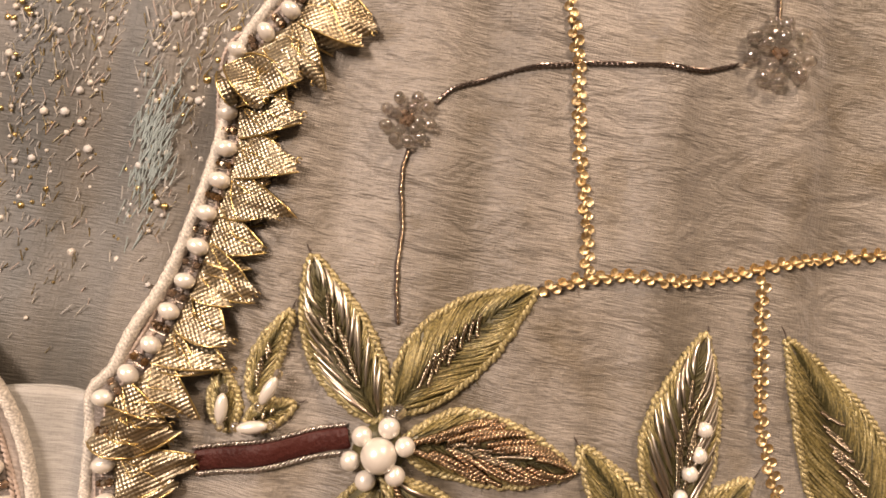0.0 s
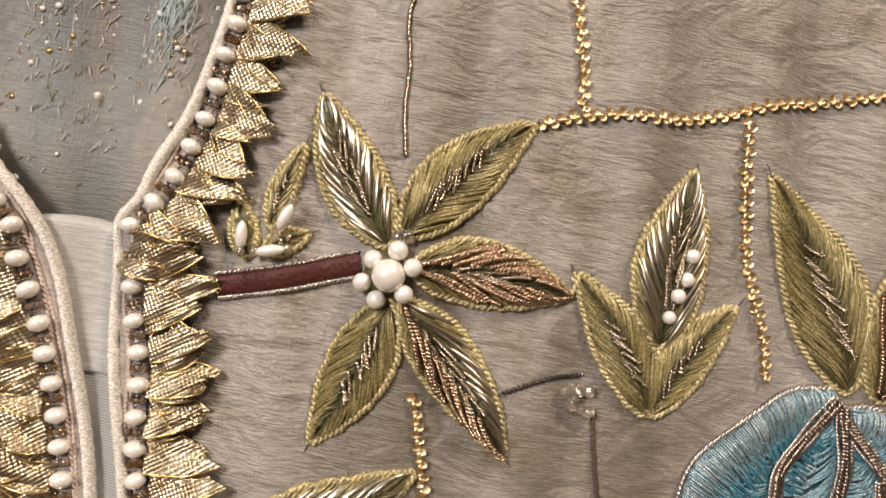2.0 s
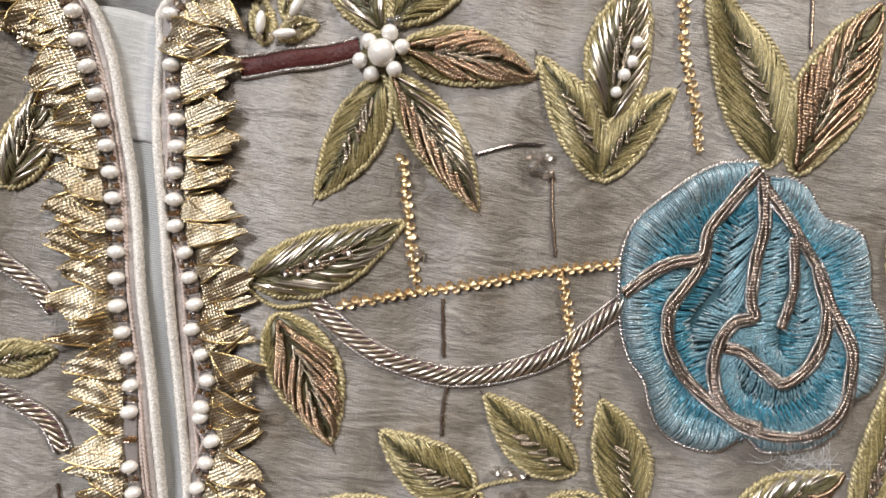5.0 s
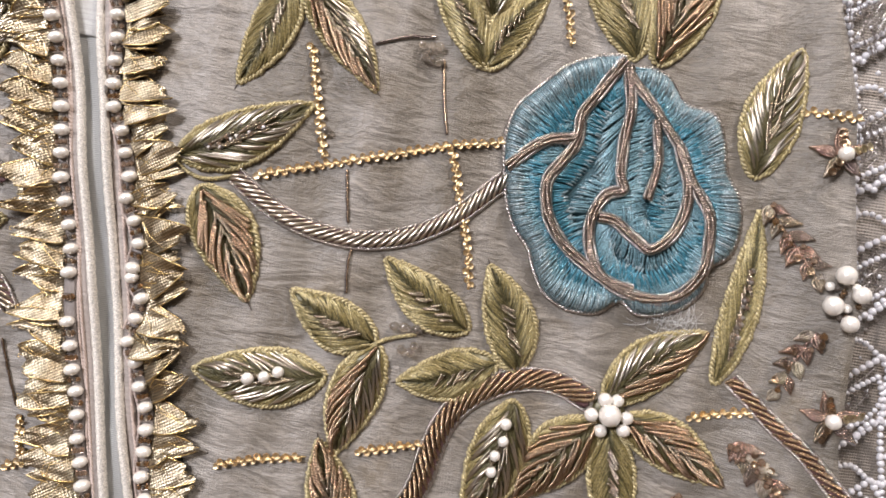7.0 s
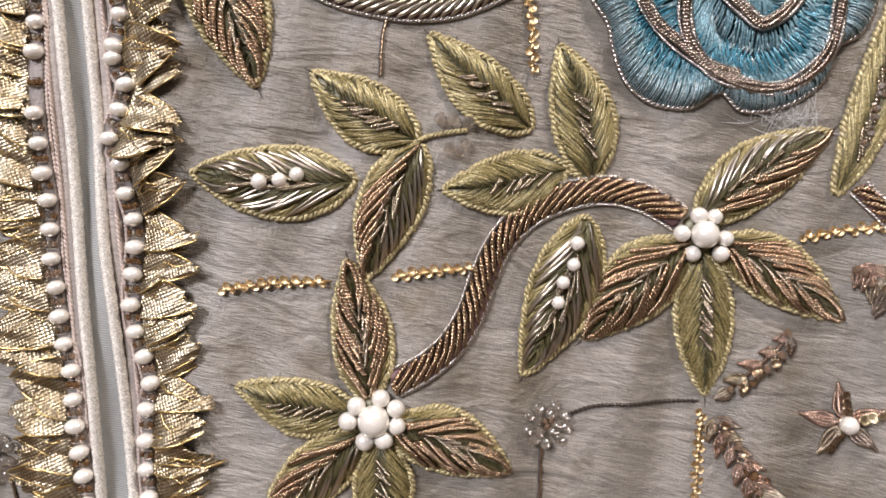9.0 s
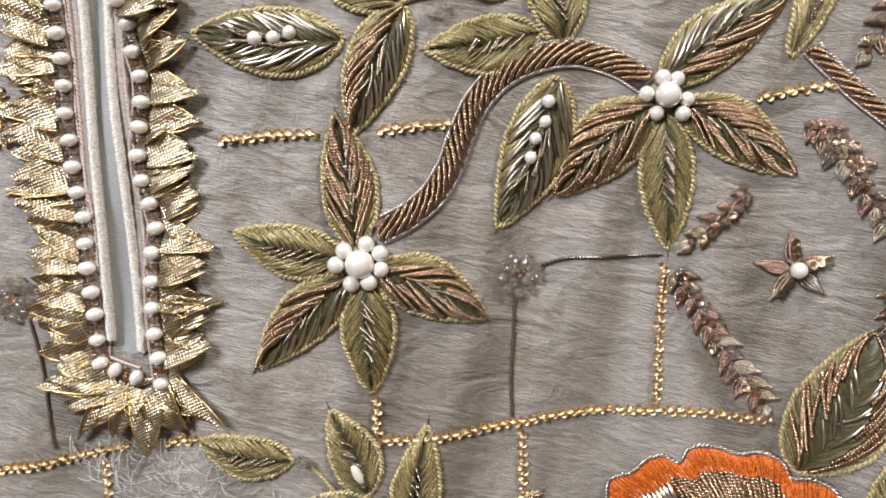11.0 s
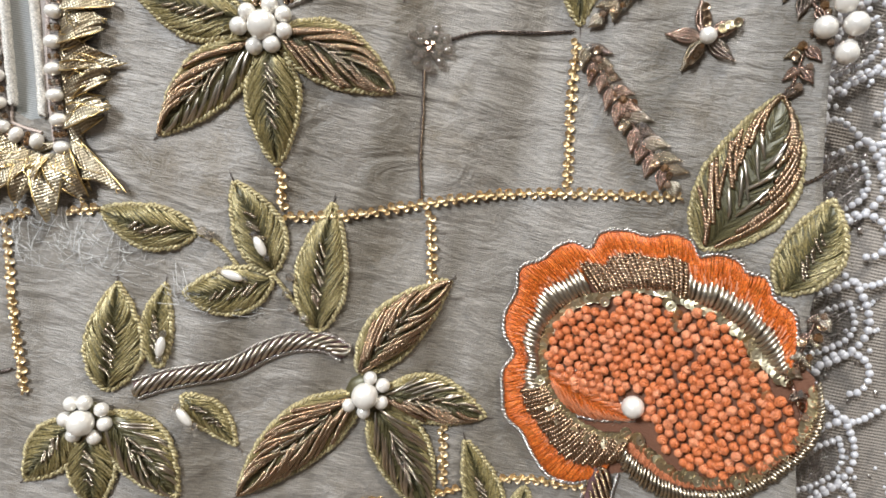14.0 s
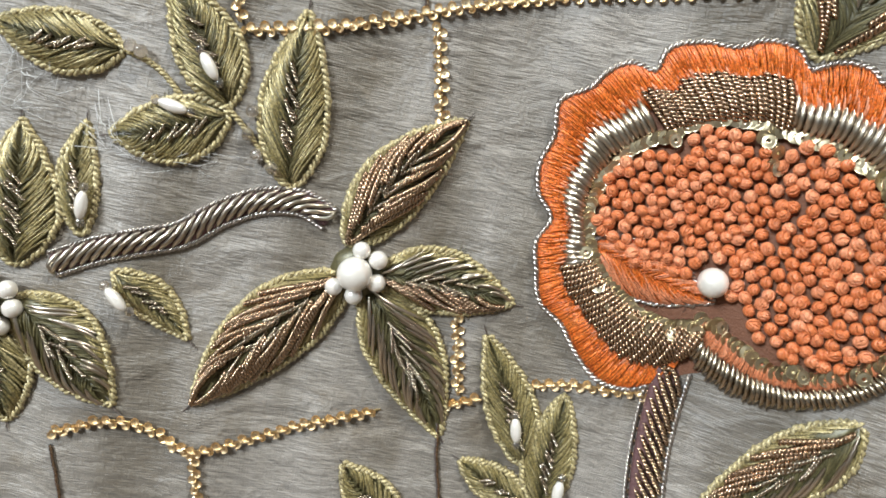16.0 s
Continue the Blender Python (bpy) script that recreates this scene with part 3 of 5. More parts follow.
def trims():
    rnd = random.Random(11)
    for line, sign in ((NECK_R, 1), (NECK_L, -1)):
        q, t = resample(line, 0.0006)
        n = np.stack([-t[:, 1], t[:, 0]], 1) * sign
        band = Shape()
        band.tube(on(q + n * 0.0027, 0.0003), 0.0019, BINDING, 6, flat=0.2)
        binding = part("binding", band, tunic, "narrow pinkish binding beside the piping")
        seam = Shape()
        seam.rope(on(q + n * 0.0036, 0.0008), 0.0006, PINK, 0.0024)
        part("stitch_line", seam, binding, "pale pink stitches")
        core = Shape()
        core.tube(on(q, 0.0009), 0.0011, PIPING, 10)
        piping = part("piping", core, tunic, "silvery cream piping along the neck and slit edge")
        cover = Shape()
        cover.rope(on(q, 0.0010), 0.0015, PIPING, 0.0032, 4)
        tagged(part("wound_thread", cover, piping, "silvery thread wound round the piping"), kind="stuff")
    for line, sign in ((PEARL_R, 1), (PEARL_L, -1)):
        q, t = resample(line, 0.0004)
        n = np.stack([-t[:, 1], t[:, 0]], 1) * sign
        s = Shape()
        s.tube(on(q, 0.0003), 0.0024, BRAID, 6, flat=0.25)
        s.twist(on(q - n * 0.0026, 0.0006), 0.00055, PINK, 0.0011, 0.4)
        s.twist(on(q + n * 0.0023, 0.0005), 0.0004, BROWN, 0.001, 0.4)
        trim = part("pearl_trim", s, tunic, "narrow braid sewn with pearls and smoky stones")
        centres = np.array(line)
        for i, c in enumerate(centres):
            d = centres[min(i + 1, len(centres) - 1)] - centres[max(i - 1, 0)]
            lean = math.degrees(math.atan2(d[0], d[1])) + rnd.uniform(-8, 8)
            place("pearl", BARREL_MESH, trim, c + np.array((rnd.uniform(-1, 1), rnd.uniform(-1, 1))) * 0.0002, 0.0018, rnd.uniform(0.00195, 0.0022), (0, lean, 0))
        for a, b in zip(centres[:-1], centres[1:]):
            s = Shape()
            d = (b - a) / np.linalg.norm(b - a)
            m = np.array((-d[1], d[0]))
            mat = rnd.choice((SMOKE, AMBER, AMBER, SMOKE, BRONZE))
            for k in (-1, 0, 1):
                c = (a + b) / 2 + m * k * 0.00115 + d * rnd.uniform(-1, 1) * 0.0002
                s.ball(on(c, rnd.uniform(0.0013, 0.0017))[0], rnd.uniform(0.0008, 0.00105), mat if k else rnd.choice((mat, CRYSTAL, SILVER)), 0.9, 1)
            for k in (-1, 1):
                s.tube(on([(a + b) / 2 + m * 0.0017 + d * k * 0.0010, (a + b) / 2 - m * 0.0017 + d * k * 0.0010], 0.0018), 0.0003, CORD if k > 0 else GUNMETAL, 4)
            part("stone_setting", s, trim, "", False)


def ribbon_point(a, c, o, wide, tall, lean, rnd, parent):
    """One folded point of gold ribbon: c its foot, a along the trim, o away from it."""
    s = Shape()
    square = rnd.uniform(0.38, 0.88)
    for layer, (off, h0, w, l) in enumerate(((rnd.uniform(0.2, 0.7), 0.0004, 0.85, rnd.uniform(0.6, 0.9)), (0.0, 0.0011, 1.0, 1.0))):
        u, v = np.meshgrid(np.linspace(-1, 1, 9), np.linspace(0, 1, 9))
        ragged = 0.08 * np.sin(u * 4 + rnd.uniform(0, 6)) + 0.28 * u * rnd.uniform(-1, 1)
        narrow = 1 - square * np.clip(v, 0, 1) ** rnd.uniform(1.2, 2.4)
        x = c + a * ((u * narrow * wide * w)[..., None] + off * wide + lean * wide * v[..., None] * (1 - 2 * layer * 0.2)) + o * ((v + ragged * v) * tall * l)[..., None]
        crease = np.abs(((u * rnd.uniform(0.6, 1.6) + v * rnd.uniform(0.4, 1.3) + rnd.uniform(0, 1)) % 1.0) - 0.5)
        h = h0 + 0.0016 * np.sin(np.clip(v, 0, 1) * math.pi * 0.9) + rnd.uniform(-0.0014, 0.0026) * u * narrow + 0.0026 * crease * v + rnd.uniform(-0.0008, 0.0016) * v + 0.0004 * np.sin(u * 4 + v * 6 + rnd.uniform(0, 6))
        h = np.maximum(h, 0.0003)
        p = on(x.reshape(-1, 2), 0)
        p[:, 1] -= h.ravel()
        p = p.reshape(9, 9, 3)
        s.grid(p, GOTA)
        low = p.copy()
        low[..., 1] += 0.00025
        s.grid(low, GOTA)
        for k in (0, -1):
            s.tube(p[:, k] + np.array((0, -0.0001, 0)), 0.00024, GOLD_WIRE, 5)
        if layer:
            tip = p[-1, 4]
            e = np.linspace(0, 5.2, 9)
            s.tube(np.stack([tip[0] + o[0] * 0.0004 + 0.00055 * np.cos(e), np.full(9, tip[1] - 0.0002), tip[2] + o[1] * 0.0004 + 0.00055 * np.sin(e)], 1), 0.00016, GOLD_WIRE, 4)
            for k in range(2):
                i, j = rnd.randrange(1, 6), rnd.randrange(2, 8)
                s.tube([p[0, rnd.randrange(9)] - (0, 0.0006, 0), p[i, 4] - (0, 0.0012, 0), p[min(8, i + 3), rnd.choice((0, 8))] - (0, 0.0005, 0)], 0.00016, GOLD_WIRE, 4)
    part("ribbon_point", s, parent)


def ribbons():
    rnd = random.Random(23)
    for line, sign in ((PEARL_R, 1), (PEARL_L, -1)):
        q, t = resample(line[:-2] if sign < 0 else line, 0.0004)
        n = np.stack([-t[:, 1], t[:, 0]], 1) * sign
        s = Shape()
        s.tube(on(q + n * 0.0035, 0.0006), 0.0022, GOTA, 6, flat=0.35)
        base = part("ribbon_trim", s, tunic, "crushed gold ribbon trim folded into points")
        step = 20
        for i in range(4, len(q) - 6, step):
            a, o = t[i], n[i]
            ribbon_point(a, q[i] + o * 0.0022, o, rnd.uniform(0.0046, 0.0064), rnd.uniform(0.0112, 0.0146), rnd.uniform(-0.5, 0.6), rnd, base)
    # the fan at the slit's foot
    s = Shape()
    c = (np.array(PEARL_L[-2]) + np.array(PEARL_R[-1])) / 2
    s.tube(on([c + (-0.006, 0.001), c + (0, -0.002), c + (0.006, 0.001)], 0.0006), 0.002, GOTA, 6, flat=0.3)
    base = part("ribbon_trim", s, tunic, "fan of gold ribbon points under the slit")
    for ang in (-78, -52, -28, -5, 18, 42, 68):
        o = np.array((math.sin(radians(ang)), -math.cos(radians(ang))))
        ribbon_point(np.array((-o[1], o[0])), c + np.array((o[0] * 0.008, -0.001 + o[1] * 0.002)), o, 0.0045, rnd.uniform(0.0125, 0.0170), rnd.uniform(-0.2, 0.2), rnd, base)


def leaf_pieces(s, edge, coil, style, base, tip, width, bend, rnd, silver_mid=False, thread=None, under=None, rim=None):
    """Satin threads, wound-wire stitches and a chain-stitched rim of one padded leaf."""
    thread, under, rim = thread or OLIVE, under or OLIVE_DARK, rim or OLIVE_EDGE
    A, B = np.array(base), np.array(tip)
    d = B - A
    L = float(np.linalg.norm(d))
    n = np.array((-d[1], d[0])) / L
    high = min(0.0030, width * 0.19)

    def spot(sv, q, lift=0.0):
        sv, q = np.clip(np.asarray(sv, float), 0, 1), np.asarray(q, float)
        g = np.sin(math.pi * np.clip(sv, 0, 1) ** 0.8) ** 0.85
        p = A + d * sv[..., None] + n * (bend * 4 * sv * (1 - sv) + q * g * width / 2)[..., None]
        h = high * (1 - 0.75 * q * q) * np.clip(g * 1.4, 0, 1) - 0.28 * high * np.exp(-(q / 0.12) ** 2) + lift
        out = on(p.reshape(-1, 2), 0)
        out[:, 1] -= h.ravel()
        return out.reshape(*p.shape[:-1], 3)

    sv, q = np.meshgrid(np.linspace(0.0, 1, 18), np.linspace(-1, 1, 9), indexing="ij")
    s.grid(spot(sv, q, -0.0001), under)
    ts = np.linspace(0, 1, 5)

    def row(mat, side, q0, q1, r, pitch, s0, s1, lean, lift, wound=False, into=s):
        count = max(3, int(L * (s1 - s0) / pitch))
        for k in range(count):
            f = s0 + (s1 - s0) * (k + rnd.uniform(0.0, 1.0)) / count
            slant = lean * rnd.uniform(0.8, 1.3)
            e0, e1 = q0 + rnd.uniform(-0.12, 0.12), q1 + rnd.uniform(-0.08, 0.06)
            pts = spot(f + slant * ts * (1 - 0.5 * f), side * (e0 + (e1 - e0) * ts), lift + rnd.uniform(0, 0.0003))
            pts[:, 1] -= 0.25 * r * np.sin(ts * math.pi)
            if wound:
                into.rope(pts, r, mat, 0.0017)
            else:
                into.tube(pts, r, mat, 5 if r > 0.0003 else 4)

    for side in (1, -1):
        metal = {"O": None, "S": SILVER, "B": BRONZE, "M": SILVER if side > 0 else BRONZE}[style]
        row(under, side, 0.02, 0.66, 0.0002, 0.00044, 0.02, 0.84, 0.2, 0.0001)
        if metal is None:
            row(thread, side, 0.32, 1.0, 0.00027, 0.00056, 0.0, 0.93, 0.27, 0.0002)
            row(thread, side, 0.14, 0.8, 0.0002, 0.0013, 0.05, 0.85, 0.25, 0.0003)
            if rim is OLIVE_EDGE and (side > 0 or silver_mid):
                row(SILVER if silver_mid else ANTIQUE, side, -0.16, 0.26, 0.00055, 0.0017, 0.14, 0.60, 0.13, 0.0006, True, coil)
        else:
            row(thread, side, 0.64, 1.0, 0.00026, 0.00054, 0.0, 0.95, 0.14, 0.0002)
            if metal is SILVER:
                row(metal, side, 0.30, 0.92, 0.00048, 0.0025, 0.02, 0.82, 0.28, 0.0005, False, coil)
            else:
                row(metal, side, 0.42 if silver_mid else 0.18, 0.92, 0.00078, 0.0025, 0.0, 0.78, 0.40, 0.0006, True, coil)
            inner = SILVER if (style == "B" and silver_mid) else ANTIQUE
            row(inner, side, 0.02, 0.26 if inner is ANTIQUE else 0.4, 0.0005, 0.0027, 0.2, 0.62, 0.2, 0.0007 if inner is ANTIQUE else 0.0014, inner is ANTIQUE, coil)
    loop = np.linspace(0, 1, 40)
    for side in (1, -1):
        p = spot(loop, np.full(40, side * 1.0), 0.0002)
        p += np.array([[rnd.uniform(-1, 1), rnd.uniform(-1, 1), rnd.uniform(-1, 1)] for _ in range(40)]) * 0.0003
        edge.rope(p, 0.00094 if rim is OLIVE_EDGE else 0.00064, rim, 0.0028)
        for _ in range(14):
            i = rnd.randrange(3, 37)
            out = p[i] - spot(loop[i:i + 1], np.zeros(1))[0]
            out = out / max(1e-6, np.linalg.norm(out)) * rnd.uniform(0.0008, 0.0024)
            edge.tube([p[i], p[i] + out * 0.5 + (0, -0.0003, 0), p[i] + out + (0, 0.0002, rnd.uniform(-1, 1) * 0.0005)], 0.00008, under if rim is OLIVE_EDGE else rim, 3)
    end = on(B, 0.0003)[0]
    way = np.array((d[0], 0, d[1])) / L
    edge.tube([end, end + way * 0.0012 + (0, -0.0003, 0), end + way * rnd.uniform(0.0018, 0.0034)], 0.0002, BROWN, 4)
    return spot, L


def add_pearls(ob, pearls, pearl_r, ovals, rnd, high=0.0036):
    for p in pearls:
        place("pearl", PEARL_MESH, ob, p, high, pearl_r * rnd.uniform(0.92, 1.06), (0, rnd.uniform(0, 90), 0))
    for p, lean in ovals:
        place("oval_pearl", OVAL_MESH, ob, p, 0.0034, 0.0031, (0, lean, 0), "white oval pearl bead")
        for k in (-1, 1):
            e = (p[0] + k * 0.0037 * math.sin(radians(lean)), p[1] + k * 0.0037 * math.cos(radians(lean)))
            place("crystal_bead", CRYSTAL_MESH, ob, e, 0.0030, 0.0011)


LEAF_LABEL = {"O": "padded olive silk leaf with a chain-stitched edge", "S": "olive leaf worked with silver wound-wire stitches", "B": "olive leaf worked with bronze wound-wire stitches", "M": "olive leaf with silver and bronze wire stitches"}
maker = random.Random(77)


def leaf(style, base, tip, width, bend, pearls=(), pearl_r=0.0015, ovals=(), dark_beads=0, silver_mid=False):
    s, edge, coil = Shape(), Shape(), Shape()
    spot, L = leaf_pieces(s, edge, coil, style, base, tip, width, bend, maker, silver_mid)
    ob = part("leaf", s, tunic, LEAF_LABEL[style])
    part("outline", edge, ob)
    part("coil_stitching", coil, ob, "metal wound-wire stitches")
    add_pearls(ob, pearls, pearl_r, ovals, maker)
    if dark_beads:
        for k in range(dark_beads):
            b = Shape()
            p = spot(np.array([0.25 + 0.45 * k / dark_beads]), np.array([maker.uniform(-0.1, 0.1)]), 0.001)[0]
            for e in range(3):
                b.ball(p + np.array((maker.uniform(-1, 1), maker.uniform(-0.5, 0.2), maker.uniform(-1, 1))) * 0.0009, 0.0009, (SMOKE, CRYSTAL, CORD)[e], 1, 1)
            part("faceted_bead", b, ob, "", False)


def flower(centre, r, ring, ring_r, petals):
    s = Shape()
    s.ball(on(centre, 0.0004)[0], r * 1.6, OLIVE_DARK, 0.35, 2)
    ob = part("embroidered_flower", s, tunic, "olive and bronze wire-stitched flower with a pearl centre")
    for style, base, tip, width, bend in petals:
        p = Shape()
        leaf_pieces(p, p, p, style, base, tip, width, bend, maker)
        part("petal", p, ob, LEAF_LABEL[style].replace("leaf", "petal"))
    place("pearl", PEARL_MESH, ob, centre, 0.0036, r, (0, 30, 0), "large cream pearl")
    for p in ring:
        place("pearl", PEARL_MESH, ob, p, 0.0027, ring_r * maker.uniform(0.94, 1.05), (0, maker.uniform(0, 90), 0))


def stem(kind, line, width):
    q, t = resample(line, 0.0005)
    n = np.stack([-t[:, 1], t[:, 0]], 1)
    s, edge, coil = Shape(), Shape(), Shape()
    ground = {"maroon": MAROON, "plum": PLUM, "silver": PLUM, "bronze": PLUM}[kind]
    s.tube(on(q, 0.0004), width * 0.46, ground, 10, 0.7, 0.32)
    ob = part("stem", s, tunic, {"maroon": "maroon velvet stem edged with silver cord", "plum": "curved stem of silver wire on plum velvet", "silver": "curved stem of slanting silver wire stitches", "bronze": "curved stem of slanting bronze wire stitches"}[kind])
    for k in (-1, 1):
        edge.rope(on(q + n * k * width * 0.52, 0.0007), 0.00062, CORD, 0.0020)
    part("cord_edge", edge, ob, "twisted silver cord")
    if kind == "maroon":
        return
    mat = {"plum": SILVER, "silver": SILVER, "bronze": BRONZE}[kind]
    pitch = 0.0030 if mat is BRONZE else 0.0026
    ahead = int(width * 1.55 / 0.0005)
    f = np.linspace(0, 1, 7)
    for k in range(-ahead // 2, len(q) - ahead // 2, max(2, int(pitch / 0.0005))):
        i = np.clip((k + f * ahead).astype(int), 0, len(q) - 1)
        if i[-1] - i[0] < 2:
            continue
        p = q[i] + n[i] * ((f - 0.5) * 0.88 * width)[:, None]
        pts = on(p, 0)
        pts[:, 1] -= 0.0008 + width * 0.2 * (1 - (2 * f - 1) ** 2)
        if mat is BRONZE:
            coil.rope(pts, 0.00078, mat, 0.0018)
        else:
            coil.tube(pts, 0.00056, mat, 6)
    part("coil_stitching", coil, ob, "slanting metal wire stitches")


def sequin_chain(line):
    q, t = resample(line, 0.0002)
    n = np.stack([-t[:, 1], t[:, 0]], 1)
    s = Shape()
    s.twist(on(q, 0.0005), 0.00032, GOLD_WIRE, 0.0012, 0.4)
    ob = part("sequin_chain", s, tunic, "line of small gold sequins stitched along a thread")
    for k, i in enumerate(range(3, len(q) - 3, 7)):
        side = 1 if k % 2 else -1
        c = q[i] + n[i] * side * maker.uniform(0.0003, 0.0008)
        lean = math.degrees(math.atan2(t[i][0], t[i][1]))
        place("sequin", SEQUIN_MESH, ob, c, 0.0009, maker.uniform(0.00088, 0.00108), (maker.uniform(-16, 16), lean, side * maker.uniform(-6, 20)))
        if k % 2:
            place("bugle_bead", BUGLE_MESH, ob, q[i] + t[i] * 0.0006 - n[i] * side * 0.0003, 0.0014, 0.0009, (0, lean + maker.uniform(-25, 25), 0))


def bead_chain(line):
    q, t = resample(line, 0.0004)
    s = Shape()
    s.twist(on(q, 0.0005), 0.00062, GUNMETAL, 0.0012, 0.5, 6)
    s.twist(on(q + 0.0003, 0.0009), 0.0003, GUNMETAL, 0.0009, 0.5, 5)
    part("bead_chain", s, tunic, "thin line of dark metallic seed beads", False)


def thread_line(line):
    q, t = resample(line, 0.0004)
    q = q + np.stack([0.00007 * np.sin(np.arange(len(q)) * 0.5), np.zeros(len(q))], 1)
    s = Shape()
    s.twist(on(q, 0.0004), 0.00052, BROWN, 0.0009, 0.3)
    s.twist(on(q + 0.0002, 0.0007), 0.0004, BRONZE, 0.0012, 0.4)
    for _ in range(2):
        i = maker.randrange(len(q))
        s.tube(on([q[i], q[i] + (maker.uniform(-1, 1) * 0.002, maker.uniform(-1, 1) * 0.002)], 0.0012), 0.00012, BROWN, 4)
    part("thread_line", s, tunic, "dark brown couched thread")


def vine(line):
    q, _ = resample(line, 0.0005)
    s = Shape()
    s.rope(on(q, 0.0008), 0.0007, OLIVE_EDGE, 0.0022)
    part("vine", s, tunic, "thin olive chain-stitched stalk")


def bead_cluster(points):
    ob = None
    for p in points:
        if ob is None:
            s = Shape()
            s.ball(on(points[0], 0.0002)[0], 0.0006, CORD, 0.5, 1)
            ob = part("bead_cluster", s, tunic, "small cluster of clear crystal beads")
        place("crystal_bead", CRYSTAL_MESH, ob, p, 0.002, maker.uniform(0.0014, 0.0017), (maker.uniform(0, 90), maker.uniform(0, 180), 0))


def crystal_flower(centre, r):
    s = Shape()
    for k in range(5):
        s.ball(on((centre[0] + maker.uniform(-1, 1) * 0.0012, centre[1] + maker.uniform(-1, 1) * 0.0012), 0.0014)[0], 0.001, SMOKE, 1, 1)
    ob = part("bead_flower", s, tunic, "small flower of clear crystal beads on a dark knot", False)
    for k in range(9):
        a = k / 9 * 2 * math.pi + maker.uniform(-0.12, 0.12)
        for e in (0.46, 0.82):
            if e == 0.46 and k % 2:
                continue
            place("crystal_bead", CRYSTAL_MESH, ob, (centre[0] + r * e * math.cos(a), centre[1] + r * e * math.sin(a)), 0.0016, r * 0.25, (0, 90 - math.degrees(a), 0))


def leaflet(s, base, tip, width, mat, lift=0.0012):
    """A small pointed petal of wound wire, strand beside strand."""
    A, B = np.array(base), np.array(tip)
    d = B - A
    n = np.array((-d[1], d[0])) / np.linalg.norm(d)
    f = np.linspace(0, 1, 9)
    for q in (-1, -0.5, 0, 0.5, 1):
        line = A + d * (f * (1 - 0.12 * abs(q)))[:, None] + n * (q * width * 0.42 * np.sin(math.pi * f ** 0.8))[:, None]
        pts = on(line, 0)
        pts[:, 1] -= lift + 0.0011 * (1 - 0.7 * q * q) * np.sin(math.pi * f)
        s.rope(pts, max(0.0004, width * 0.14), mat, 0.0013)


def bronze_spray(a, b, width):
    A, B = np.array(a), np.array(b)
    d = B - A
    L = float(np.linalg.norm(d))
    u = d / L
    n = np.array((-u[1], u[0]))
    s = Shape()
    s.rope(on(np.linspace(A, B, 8), 0.0008), 0.0006, PINK_BRONZE, 0.0014)
    ob = part("bronze_spray", s, tunic, "leafy spray of pinkish bronze wire, sequins and stones")
    count = max(2, int(L / 0.0042))
    for k in range(count + 1):
        c = A + d * k / count
        for side in (-1, 1):
            if k == count and side > 0:
                continue
            spread = maker.uniform(0.35, 0.62) if k < count else 0.1
            tip = c + u * width * maker.uniform(0.42, 0.62) + n * side * width * spread
            sprig = Shape()
            leaflet(sprig, c, tip, width * maker.uniform(0.34, 0.44), maker.choice((PINK_BRONZE, PINK_BRONZE, ANTIQUE, BROWN_COIL, SILVER)), maker.uniform(0.0008, 0.0018))
            part("sprig", sprig, ob)
        stone = Shape()
        stone.ball(on(c + n * maker.uniform(-0.25, 0.25) * width, 0.0026)[0], maker.uniform(0.0010, 0.0015), maker.choice((SMOKE, AMBER, SMOKE, CRYSTAL)), 0.9, 1)
        part("stone", stone, ob, "smoky faceted stone", False)
    for k in range(count):
        c = A + d * (k + 0.5) / count + n * maker.uniform(-0.35, 0.35) * width
        place("sequin", BRONZE_SEQUIN_MESH, ob, c, 0.0026, 0.0012, (maker.uniform(-40, 40), 0, maker.uniform(-40, 40)))


def small_flower(centre, r):
    s = Shape()
    s.ball(on(centre, 0.0006)[0], 0.0016, BRONZE, 0.5, 1)
    ob = part("small_flower", s, tunic, "small bronze wire and sequin flower with a pearl centre")
    c = np.array(centre)
    for k in range(5):
        a = radians(106 + 72 * k + maker.uniform(-8, 8))
        u = np.array((math.cos(a), math.sin(a)))
        p = Shape()
        leaflet(p, c + u * r * 0.12, c + u * r * maker.uniform(0.95, 1.08), r * 0.42, (PINK_BRONZE, PINK_BRONZE, ANTIQUE, BROWN_COIL, PINK_BRONZE)[k])
        part("petal", p, ob)
        if k in (0, 2, 4):
            for e in range(3):
                place("sequin", PALE_SEQUIN_MESH if k == 4 else BRONZE_SEQUIN_MESH, ob, c + u * r * (0.38 + 0.2 * e), 0.0034, 0.0013, (maker.uniform(-25, 25), 0, maker.uniform(-25, 25)))
    place("pearl", PEARL_MESH, ob, centre, 0.0036, 0.0022)


def pearl_cluster(points, r):
    s = Shape()
    c = np.mean(points, axis=0)
    for k in range(12):
        s.ball(on(c + np.array((maker.uniform(-1, 1), maker.uniform(-1, 1))) * r * 2.0, 0.0016)[0], 0.0010, maker.choice((SMOKE, CORD, BRONZE)), 0.9, 1)
    ob = part("pearl_cluster", s, tunic, "cluster of large cream pearls and smoky stones", False)
    for p in points:
        place("pearl", PEARL_MESH, ob, p, 0.0035, r * maker.uniform(0.9, 1.1))
    for k in range(4):
        place("pearl", PEARL_MESH, ob, c + np.array((maker.uniform(-1, 1), maker.uniform(-1, 1))) * r * 1.6, 0.0022, r * 0.5)


